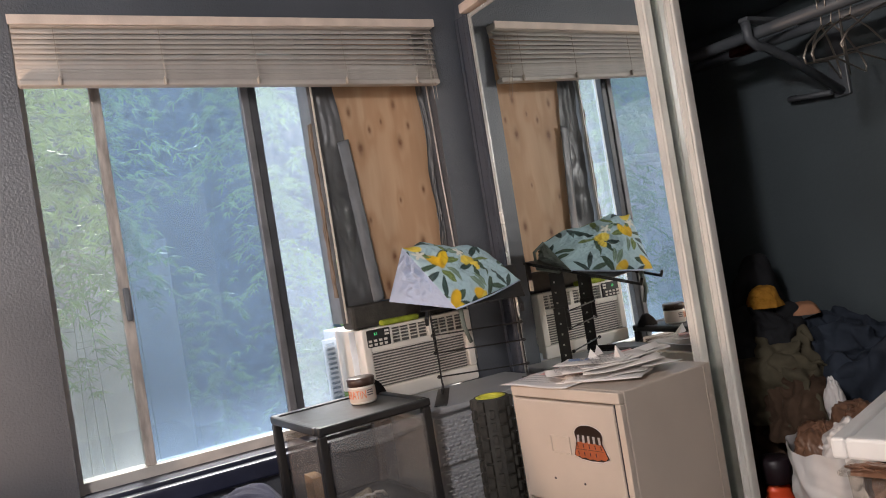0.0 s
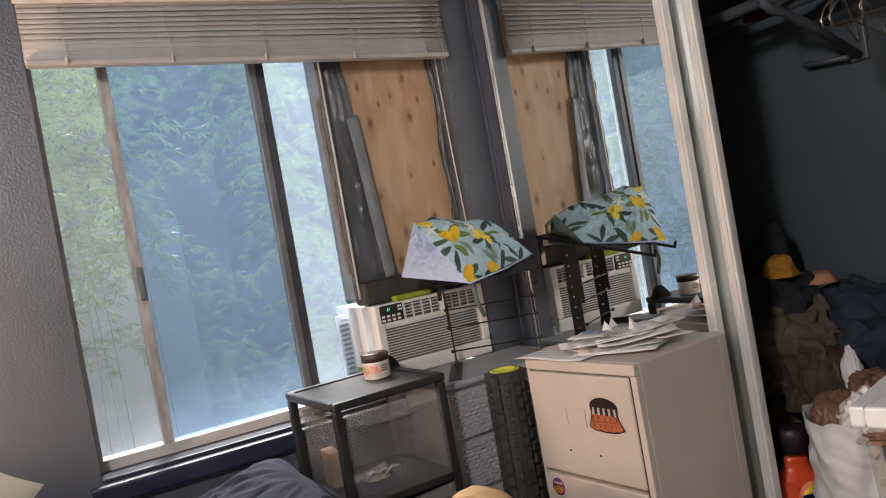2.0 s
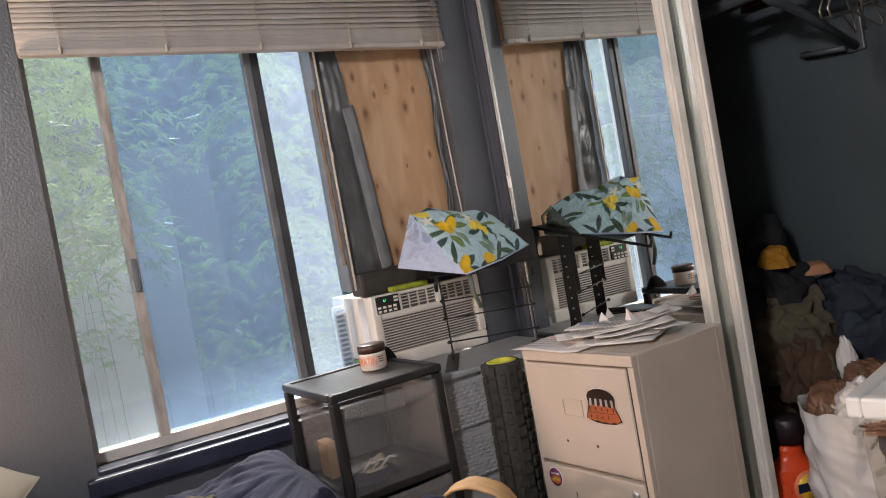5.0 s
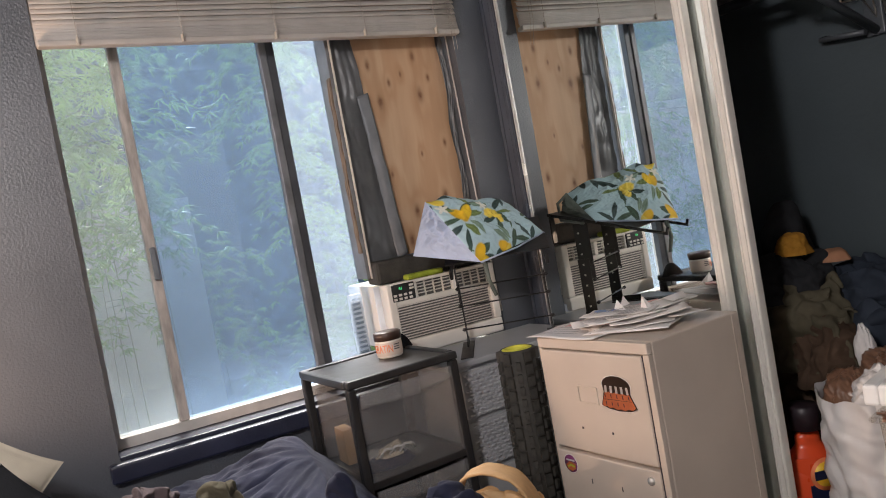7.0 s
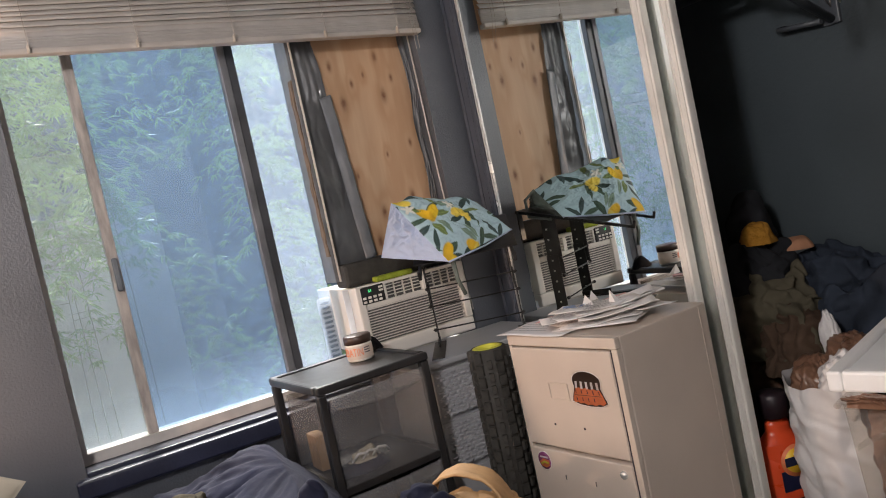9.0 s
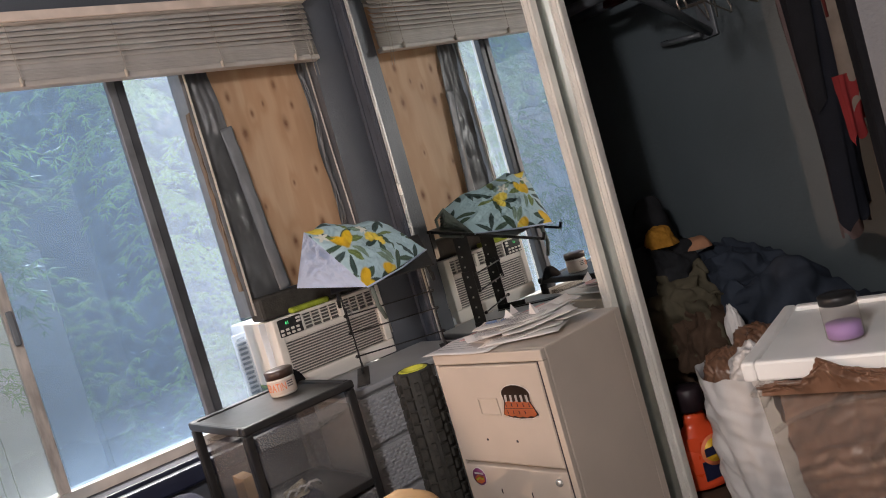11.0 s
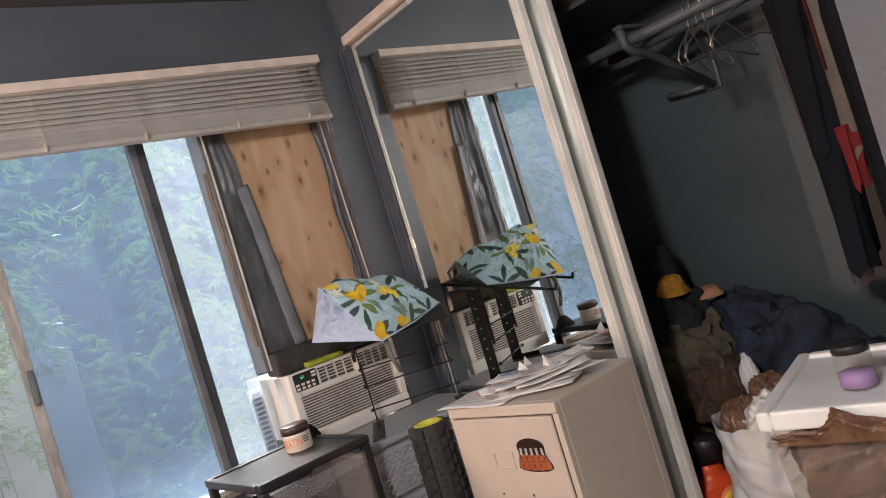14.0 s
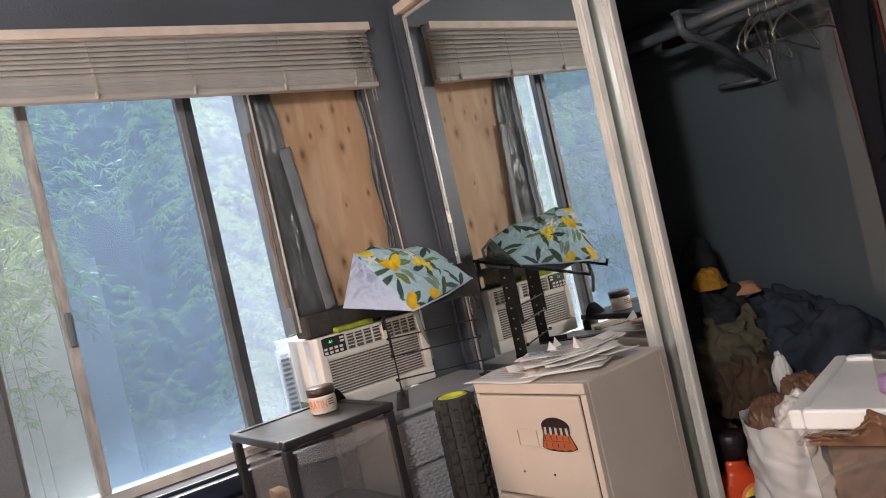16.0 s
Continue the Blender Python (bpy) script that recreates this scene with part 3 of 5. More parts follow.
part("lower_panel", box(AX0, AX1, AY, AY + 0.03, 0.654, 0.704, 0.006), AC_W, ac)
bm = box(AX0, AX0 + 0.03, AY, AY + 0.03, 0.704, AZ1, 0.005)
box(AX1 - 0.03, AX1, AY, AY + 0.03, 0.704, AZ1, 0.005, bm=bm)
box(AX0 + 0.03, AX1 - 0.03, AY + 0.002, AY + 0.03, AZ1 - 0.012, AZ1, 0.003, bm=bm)
box(AX0 + 0.03, AX1 - 0.03, AY + 0.002, AY + 0.03, 0.824, 0.840, 0.003, bm=bm)
box(-0.476, -0.466, AY + 0.002, AY + 0.03, 0.840, AZ1 - 0.012, 0.003, bm=bm)
box(-0.330, -0.312, AY + 0.002, AY + 0.03, 0.840, AZ1 - 0.012, 0.003, bm=bm)
part("front_frame", bm, AC_W, ac)
# Backing coloured dark so that the louvre gaps look shaded.
part("louvre_shade_backing", box(AX0 + 0.03, AX1 - 0.03, AY + 0.02, AY + 0.027, 0.704, 0.894), AC_D, ac)
sl = box(AX0 + 0.028, AX1 - 0.028, -0.006, 0.006, -0.0019, 0.0019, 0.0008, m=pose(0, 0, 0, -10))
first = part("louvre", sl, AC_W, ac, "", False, pose(0, AY + 0.009, 0.712))
for i in range(1, 13):
    ob = new("louvre", first.data)
    ob.parent = ac
    ob.matrix_basis = pose(0, AY + 0.009, 0.712 + i * 0.0091)
for x0, x1 in ((-0.468, -0.330), (-0.312, AX1 - 0.03)):
    for k in range(1, 5):
        part("vent_slat", box(x0, x1, AY + 0.005, AY + 0.017, 0.840 + k * 0.0108, 0.843 + k * 0.0108, 0.0008), AC_W, ac)
    for k in range(1, 4):
        x = x0 + (x1 - x0) * k / 4
        part("vent_fin", box(x - 0.001, x + 0.001, AY + 0.008, AY + 0.019, 0.840, 0.894), AC_W, ac)
panel = part("control_panel", box(-0.564, -0.477, AY - 0.001, AY + 0.012, 0.840, 0.898, 0.003), BLACK, ac, "black control panel with pale buttons")
for i in range(4):
    for j in range(2):
        part("button", box(-0.559 + i * 0.019, -0.547 + i * 0.019, AY - 0.003, AY, 0.844 + j * 0.013, 0.852 + j * 0.013, 0.001), AC_W, panel)
for j in range(2):
    part("button", box(-0.497, -0.481, AY - 0.003, AY, 0.874 + j * 0.011, 0.881 + j * 0.011, 0.001), AC_W, panel)
GREEN_LED = bpy.data.materials.new("green_digits")
GREEN_LED.use_nodes = True
gp = GREEN_LED.node_tree.nodes["Principled BSDF"]
gp.inputs["Base Color"].default_value = (0.02, 0.2, 0.05, 1)
gp.inputs["Emission Color"].default_value = (0.1, 0.9, 0.3, 1)
gp.inputs["Emission Strength"].default_value = 0.5


def words(body, size, depth=0.0004, align="CENTER"):
    cu = bpy.data.curves.new("lettering", "FONT")
    cu.body, cu.size, cu.extrude, cu.align_x, cu.align_y = body, size, depth, align, "CENTER"
    tmp = new("lettering", cu)
    dg = bpy.context.evaluated_depsgraph_get()
    me = bpy.data.meshes.new_from_object(tmp.evaluated_get(dg))
    bpy.data.objects.remove(tmp)
    out = bmesh.new()
    out.from_mesh(me)
    return out


part("digits", words("61", 0.014), GREEN_LED, panel, "green lit temperature digits", False, pose(-0.53, AY - 0.002, 0.883, 90))
tagged(part("foam_strip", box(-0.59, -0.15, 0.012, 0.11, 0.905, 0.984, 0.012), RUBBER, None), "dark foam strip packed above the air conditioner", "foam strip")
GREENISH = material("yellow_green_sponge", (0.3, 0.36, 0.04), 0.8, noise_scale=30, vary=0.25, bump=0.4)
tagged(part("sponge", box(-0.50, -0.36, -0.03, 0.01, 0.9045, 0.923, 0.006), GREENISH, None), "yellow green sponge strip on the air conditioner", "sponge")
GLOW = material("translucent_white_vinyl", (0.8, 0.8, 0.8), 0.5, noise_scale=9, vary=0.05)
gl_n, gl_l = GLOW.node_tree.nodes, GLOW.node_tree.links
gl_t = gl_n.new("ShaderNodeBsdfTranslucent")
gl_t.inputs["Color"].default_value = (0.85, 0.86, 0.88, 1)
gl_m = gl_n.new("ShaderNodeMixShader")
gl_m.inputs[0].default_value = 0.6
gl_l.new(gl_n["Principled BSDF"].outputs[0], gl_m.inputs[1])
gl_l.new(gl_t.outputs[0], gl_m.inputs[2])
gl_l.new(gl_m.outputs[0], gl_n["Material Output"].inputs["Surface"])
# Thin sheet added to draw the sunlit sliver at the unit's side.
part("side_curtain", box(-0.604, -0.583, 0.03, 0.036, 0.66, 0.90, 0.001), GLOW, ac, "white side curtain lit through from outside, added for the bright sliver")
side = thing("window_side_panel", "white ribbed side panel of the air conditioner outside", "panel")
part("frame", box(-0.645, -0.60, 0.17, 0.19, 0.66, 0.88, 0.003), AC_W, side)
# Dark bars stand in for the shade between the panel's white ribs.
for i in range(12):
    part("rib", box(-0.637, -0.61, 0.163, 0.17, 0.672 + i * 0.017, 0.68 + i * 0.017), DARK_ALU, side)

# ---- mirror doors ----
def mirror_door(x, y0, y1, label, stile_w):
    d = thing("mirror_door", label, "sliding door")
    z0, z1 = 0.02, 1.955
    m = part("mirror", box(x - 0.003, x + 0.003, y0 + 0.006, y1 - 0.012, z0 + 0.02, z1 - 0.012), MIRROR, d, "mirror glass")
    part("hinge_stile", box(x - 0.008, x + 0.012, y1 - 0.007, y1, z0, z1, 0.002), CHROME, d, "polished metal edge")
    part("edge_bead", box(x - 0.007, x + 0.004, y1 - 0.015, y1 - 0.010, z0, z1, 0.002), CHROME, d, "polished metal bead")
    bm = box(x - 0.016, x + 0.012, y0, y0 + stile_w, z0, z1, 0.005)
    box(x - 0.019, x + 0.0, y0 + stile_w * 0.2, y0 + stile_w * 0.36, z0, z1, 0.002, bm=bm)
    box(x - 0.019, x + 0.0, y0 + stile_w * 0.7, y0 + stile_w * 0.84, z0, z1, 0.002, bm=bm)
    part("stile", bm, STILE, d, "cream enamelled metal stile")
    part("top_rail", box(x - 0.008, x + 0.012, y0 + stile_w, y1 - 0.014, z1 - 0.014, z1, 0.003), CHROME, d)
    part("bottom_rail", box(x - 0.008, x + 0.012, y0 + stile_w, y1 - 0.014, z0, z0 + 0.03, 0.003), CHROME, d)
    return d


mirror_door(0.0, -0.927, -0.09, "sliding mirrored closet door with a cream metal frame", 0.033)
mirror_door(0.026, -0.998, -0.16, "rear sliding mirrored closet door with a cream frame", 0.033)
tagged(part("closet_head_track", box(-0.03, 0.075, RW, -0.075, 1.962, 1.995, 0.003), TRIM, None), "pinkish cream head track over the closet doors", "track", "", "structure")

# ---- filing cabinet ----
CF = pose(-0.424, -0.625, 0, 0, 0, -84.5)   # its left front foot; x along the front, y to the back
cab = thing("filing_cabinet", "putty coloured two drawer steel filing cabinet with stickers", "filing cabinet", CF)
CW, CD, CH = 0.385, 0.345, 0.728
part("carcass", box(0, CW, 0.016, CD, 0.0, CH, 0.004), CAB, cab)
part("top_lip", box(0, CW, -0.002, 0.016, CH - 0.028, CH - 0.0005, 0.003), CAB, cab)
part("side_post", box(CW - 0.018, CW, 0.0, 0.0155, 0.0, CH - 0.0285, 0.002), CAB, cab)
part("side_post", box(0, 0.012, 0.0, 0.0155, 0.0, CH - 0.0285, 0.002), CAB, cab)
for z0, z1 in ((0.432, CH - 0.032), (0.04, 0.422)):
    dr = part("drawer", box(0.014, CW - 0.02, -0.006, 0.0155, z0, z1, 0.004), CAB, cab)
    bm = box(0.135, 0.205, -0.009, -0.006, z1 - 0.09, z1 - 0.087)
    box(0.135, 0.205, -0.009, -0.006, z1 - 0.132, z1 - 0.129, bm=bm)
    box(0.135, 0.138, -0.009, -0.006, z1 - 0.129, z1 - 0.09, bm=bm)
    box(0.202, 0.205, -0.009, -0.006, z1 - 0.129, z1 - 0.09, bm=bm)
    if z0 > 0.3:
        part("label_holder", bm, CAB, dr)
    else:
        bm.free()
    # Holes and slots are dark patches that paint their inner shade.
    for x in (0.13, 0.235):
        if z0 > 0.3:
            part("screw_hole", box(x - 0.003, x + 0.003, -0.0075, -0.005, z0 + 0.061, z0 + 0.067, 0.001), INK_AND_SHADE, dr)
        else:
            part("slot", box(x - 0.001, x + 0.001, -0.0075, -0.005, z1 - 0.075, z1 - 0.062), INK_AND_SHADE, dr)
# Dark strip painted for the shadow line beside the drawers.
part("gap_shade_strip", box(CW - 0.0205, CW - 0.0182, -0.001, 0.004, 0.04, CH - 0.03), INK_AND_SHADE, cab)
part("side_seam", box(CW - 0.0005, CW + 0.0012, CD - 0.03, CD - 0.026, 0.0, CH - 0.004), CAB, cab)
part("lock", lathe([(0, 0.008), (0.007, 0.008), (0.010, 0.005), (0.010, 0)], 20), CHROME, cab, "chrome key lock", True, pose(CW - 0.048, -0.006, 0.396, 90))

# ---- plastic drawer cart ----
cart = thing("drawer_cart", "black framed plastic cart with frosted clear drawers", "drawer cart", pose(-0.912, -0.425, 0, 0, 0, 3.5))
KW, KD, KH = 0.352, 0.36, 0.708
part("top", box(0.0, KW, 0.0, KD, KH - 0.022, KH - 0.006, 0.006), BLACK, cart)
bm = box(0.0, KW, -0.004, 0.02, KH - 0.024, KH, 0.006)
box(0.0, KW, KD - 0.02, KD + 0.004, KH - 0.024, KH, 0.006, bm=bm)
box(-0.004, 0.02, 0.02, KD - 0.02, KH - 0.024, KH, 0.006, bm=bm)
box(KW - 0.02, KW + 0.004, 0.02, KD - 0.02, KH - 0.024, KH, 0.006, bm=bm)
part("top_rim", bm, BLACK, cart)
for x, y in ((0.0, 0.0), (KW - 0.026, 0.0), (0.0, KD - 0.026), (KW - 0.026, KD - 0.026)):
    part("post", box(x, x + 0.026, y, y + 0.026, 0.0, KH - 0.024, 0.006), BLACK, cart)
for z in (0.40, 0.10):
    part("shelf_frame", box(0.002, KW - 0.002, 0.004, KD - 0.004, z, z + 0.022, 0.004), BLACK, cart)
for z0, z1 in ((0.425, 0.668), (0.125, 0.395)):
    dr = part("drawer", box(0.03, KW - 0.03, -0.004, -0.001, z0, z1 - 0.03, 0.001), SMOKE, cart, "frosted clear drawer front")
    part("side", box(0.029, 0.032, 0.0, KD - 0.03, z0, z1 - 0.02), SMOKE, dr)
    part("side", box(KW - 0.032, KW - 0.029, 0.0, KD - 0.03, z0, z1 - 0.02), SMOKE, dr)
    part("back", box(0.033, KW - 0.033, KD - 0.034, KD - 0.031, z0, z1 - 0.02), SMOKE, dr)

    def lip(u, v, z1=z1):
        bow = 1 - (2 * u - 1) ** 2
        return Vector((0.03 + (KW - 0.06) * u, -0.006 - 0.012 * bow * (0.3 + 0.7 * v), z1 - 0.03 - 0.016 * bow * (1 - v) + 0.034 * v))
    part("handle_lip", surface(20, 4, lip, 0.002), LIP, dr, "clear curved drawer lip", True)
slipper = tagged(part("slipper", heap(-0.80, -0.33, 0.427, 0.085, 0.045, 0.04, 3.0, 16, 0.004), NAVY, None, "", True), "navy slipper lying in the cart drawer", "slipper")
for k in range(3):
    part("lace", tube([(-0.83 + 0.03 * k, -0.352, 0.462), (-0.815 + 0.03 * k, -0.368, 0.485), (-0.79 + 0.03 * k, -0.36, 0.478), (-0.775 + 0.03 * k, -0.345, 0.46)], 0.004, 6), PAPER, slipper, "white lace loop")
tagged(part("folded_cloth", heap(-0.79, -0.335, 0.455, 0.05, 0.03, 0.035, 5.0, 24, 0.01, 20), PILLOW_M, None, "", True), "crumpled cream cloth in the cart drawer", "cloth")
tagged(part("cardboard_box", box(-0.88, -0.845, -0.22, -0.14, 0.426, 0.53, 0.002), KRAFT, None), "small tan cardboard box in the cart drawer", "box")


def jar_thing(x, y, z, label, category):
    j = thing("cosmetic_jar", label, category, pose(x, y, z, 0, 0, 0))
    part("jar_body", lathe([(0, 0), (0.036, 0), (0.040, 0.004), (0.040, 0.05), (0.038, 0.053), (0, 0.053)], 32), AC_W, j, "", True)
    part("label_band", lathe([(0.0404, 0.007), (0.0408, 0.008), (0.0408, 0.046), (0.0404, 0.047)], 32), TRIM, j, "peach label band", True)
    part("lid", lathe([(0.0, 0.078), (0.038, 0.078), (0.0425, 0.075), (0.0425, 0.053), (0.039, 0.053)], 32), BROWN_LID, j, "dark brown screw lid", True)
    return j


BROWN_LID = material("brown_lid", (0.055, 0.03, 0.022), 0.4, noise_scale=12)
jar = jar_thing(-0.676, -0.19, 0.7025, "cream cosmetic jar with brown lid and orange lettering", "jar")


def wrap(bm, r):
    """Bends flat lettering (x right, y up) round a jar of radius r that faces the -y side."""
    for v in bm.verts:
        a = v.co.x / r
        rr = r + v.co.z
        v.co = Vector((rr * math.sin(a), -rr * math.cos(a), v.co.y))
    return bm


lt = words("KERATIN", 0.02, 0.0003)
for v in lt.verts:
    v.co.y *= 1.7
part("lettering", wrap(lt, 0.0412), ORANGE, jar, "orange lettering", False, pose(0, 0, 0.028, 0, 0, -62))
for i in range(3):
    part("text_bar", wrap(surface(6, 1, lambda u, v, i=i: Vector(((u - 0.5) * 0.02, v * 0.003 - i * 0.007, 0.0002))), 0.0412), INK_AND_SHADE, jar, "", False, pose(0, 0, 0.038, 0, 0, 12))

# ---- grey woven plastic drawer unit ----
GU = pose(-0.525, -0.325, 0, 0, 0, 2)
unit = thing("wicker_drawer_unit", "grey woven texture plastic drawer tower with a flat lid", "drawer unit", GU)
UW, UD, UH = 0.49, 0.29, 0.652
part("body", box(0.006, UW - 0.006, 0.012, UD, 0.0, UH - 0.022), GREY_P, unit)
part("lid", box(-0.006, UW + 0.004, -0.008, UD + 0.004, UH - 0.02, UH, 0.006), GREY_P, unit)
for k in range(4):
    z1 = UH - 0.026 - k * 0.158
    dr = part("drawer", box(0.004, UW - 0.004, 0.0, 0.011, z1 - 0.15, z1 - 0.006, 0.003), GREY_P, unit)
    weave = bmesh.new()
    if k < 2:
        for r in range(11):
            for c in range(18):
                x = 0.014 + c * 0.0255 + (0.012 if r % 2 else 0)
                if x + 0.02 < UW - 0.006:
                    z = z1 - 0.146 + r * 0.0122
                    pts = [(x, 0.0, z), (x + 0.02, 0.0, z), (x + 0.02, 0.0, z + 0.008), (x, 0.0, z + 0.008)]
                    mid = [(x + 0.005, -0.0045, z + 0.002), (x + 0.015, -0.0045, z + 0.002), (x + 0.015, -0.0045, z + 0.006), (x + 0.005, -0.0045, z + 0.006)]
                    a = [weave.verts.new(p) for p in pts]
                    b = [weave.verts.new(p) for p in mid]
                    weave.faces.new(b)
                    for i in range(4):
                        weave.faces.new((a[i], a[(i + 1) % 4], b[(i + 1) % 4], b[i]))
        tagged(part("weave", weave, GREY_P, dr), kind="stuff")
    else:
        weave.free()

# ---- foam roller ----
roller = thing("foam_roller", "black knobbly foam roller with a yellow core, standing upright", "foam roller", pose(-0.408, -0.485, 0, 0, 0, 10))
RR, RH = 0.062, 0.685
part("core", lathe([(0.030, RH - 0.03), (0.030, RH - 0.002), (0.036, RH + 0.001), (0.044, RH - 0.002), (0.044, RH - 0.012)], 32), YELLOW, roller, "lime yellow plastic core", True)
part("disc", lathe([(0, RH - 0.03), (0.031, RH - 0.03)], 24), YELLOW, roller)
part("sleeve", lathe([(0.0, 0.0), (RR - 0.008, 0.0), (RR - 0.008, RH - 0.006), (RR - 0.014, RH - 0.001), (0.044, RH - 0.002)], 40), RUBBER, roller, "", True)


def knob(w, h):
    def fn(a, z, r):
        return Vector((r * math.cos(a), r * math.sin(a), z))
    b = bmesh.new()
    lo = [fn(-w, 0, RR - 0.009), fn(w, 0, RR - 0.009), fn(w, h, RR - 0.009), fn(-w, h, RR - 0.009)]
    hi = [fn(-w * 0.86, h * 0.07, RR), fn(w * 0.86, h * 0.07, RR), fn(w * 0.86, h * 0.93, RR), fn(-w * 0.86, h * 0.93, RR)]
    a, c = [b.verts.new(p) for p in lo], [b.verts.new(p) for p in hi]
    b.faces.new(c)
    for i in range(4):
        b.faces.new((a[i], a[(i + 1) % 4], c[(i + 1) % 4], c[i]))
    return b


wide = part("knob", knob(0.20, 0.032), RUBBER, roller, "", False, pose(0, 0, 0.004))
slim = part("knob", knob(0.12, 0.026), RUBBER, roller, "", False, pose(0, 0, 0.004, 0, 0, 25))
for k in range(19):
    for j in range(12):
        if j % 2 == 0:
            src, z = wide, 0.004 + k * 0.0358
        else:
            src, z = slim, 0.02 + k * 0.0358
        if z + 0.033 > RH:
            continue
        ob = new("knob", src.data)
        ob.parent = roller
        ob.matrix_basis = pose(0, 0, z, 0, 0, j * 30 + 15)

# ---- adjustable stand on the drawer unit ----
SZ = UH
stand = thing("laptop_stand", "black perforated metal laptop stand with wire cross bars", "stand", pose(-0.339, -0.077, 0, 0, 0, -31.3))
SL = 0.29

for sx in (0.0, SL):
    part("foot", box(sx - 0.02, sx + 0.02, -0.265, 0.02, SZ, SZ + 0.004, 0.0015), BLACK_METAL, stand)
    part("heel", box(sx - 0.003, sx + 0.003, -0.09, 0.024, SZ + 0.004, SZ + 0.022, 0.001), BLACK_METAL, stand)
    up = part("upright", box(sx - 0.002, sx + 0.002, -0.02, 0.022, SZ + 0.022, 0.86, 0.001), BLACK_METAL, stand)
    sl = part("sleeve", box(sx - 0.0055, sx - 0.0025, -0.034, 0.02, 0.79, 0.985, 0.001), BLACK_METAL, stand)
    for k in range(8):
        part("rivet", box(sx + 0.0021, sx + 0.0035, -0.001, 0.005, 0.69 + k * 0.037, 0.696 + k * 0.037), ALU, up)
    part("arm", box(sx - 0.005, sx + 0.005, -0.31, 0.11, -0.005, 0.005, 0.001, m=pose(0, 0, 1.0, 17)), BLACK_METAL, stand)
    part("hook", box(sx - 0.005, sx + 0.005, -0.318, -0.308, -0.005, 0.022, 0.002, m=pose(0, 0, 1.0, 17)), BLACK_METAL, stand)
part("tray", box(-0.02, SL + 0.02, -0.22, 0.10, 0.005, 0.008, 0.001, m=pose(0, 0, 1.0, 17)), BLACK_METAL, stand)
part("rear_leg", box(SL - 0.02, SL + 0.02, 0.09, 0.094, 0.93, 1.03, 0.001), BLACK_METAL, stand)
for z in (0.705, 0.785, 0.845):
    part("cross_bar", tube([(-0.012, -0.03, z), (SL + 0.012, -0.03, z)], 0.0026, 8), BLACK_METAL, stand)
    for sx in (-0.004, SL + 0.004):
        part("bar_cap", lathe([(0, -0.005), (0.006, -0.005), (0.006, 0.005), (0, 0.005)], 12), BLACK_METAL, stand, "", True, pose(sx, -0.03, z, 0, 90))

# ---- lemon cloth bag ----
def print_cloth():
    """Cotton whose print is stored on the mesh as a colour layer."""
    m = material("lemon_print_cotton", (0.5, 0.5, 0.5), 0.65, bump=0.25, bump_scale=500)
    n, l = m.node_tree.nodes, m.node_tree.links
    at = n.new("ShaderNodeVertexColor")
    at.layer_name = "print"
    l.new(at.outputs["Color"], n["Principled BSDF"].inputs["Base Color"])
    return m


LEMON = print_cloth()
STRAP = material("grey_green_webbing", (0.14, 0.16, 0.14), 0.8, noise_scale=60)
LILAC = material("pale_blue_lining", (0.40, 0.47, 0.62), 0.7, noise_scale=9, vary=0.08, bump=0.3, bump_scale=60)


def motif_list(seed, w, h):
    """Lemons, leaves and blossoms: (kind, x, y, angle, length, width, colour), in metres over a cloth of w by h."""
    r = random.Random(seed)
    out = []
    cells = [(cx, cy) for cx in range(int(w / 0.14) + 2) for cy in range(int(h / 0.115) + 2)]
    for cx, cy in cells:
        x = cx * 0.14 + (0.065 if cy % 2 else 0) + r.uniform(-0.026, 0.026)
        y = cy * 0.115 + r.uniform(-0.026, 0.026)
        a0 = r.uniform(0, 6.28)
        for k in range(7):
            a = a0 + k * 0.9 + r.uniform(-0.25, 0.25)
            d = r.uniform(0.034, 0.058)
            g = r.choice(((0.02, 0.05, 0.045), (0.04, 0.08, 0.05), (0.14, 0.2, 0.06), (0.03, 0.06, 0.06), (0.16, 0.24, 0.18)))
            out.append(("leaf", x + d * math.cos(a), y + d * math.sin(a), a + r.uniform(-0.5, 0.5), r.uniform(0.026, 0.042), r.uniform(0.007, 0.011), g))
        if r.random() < 0.35:
            out.append(("blossom", x + 0.045 * math.cos(a0), y + 0.045 * math.sin(a0), a0, 0.02, 0.02, (0.75, 0.75, 0.68)))
        for k in range(2):
            a = a0 + 0.6 + k * 1.3
            out.append(("lemon", x + 0.018 * math.cos(a), y + 0.018 * math.sin(a), a, 0.029, 0.0145, r.choice(((0.75, 0.5, 0.015), (0.7, 0.43, 0.012), (0.78, 0.6, 0.08)))))
    return out


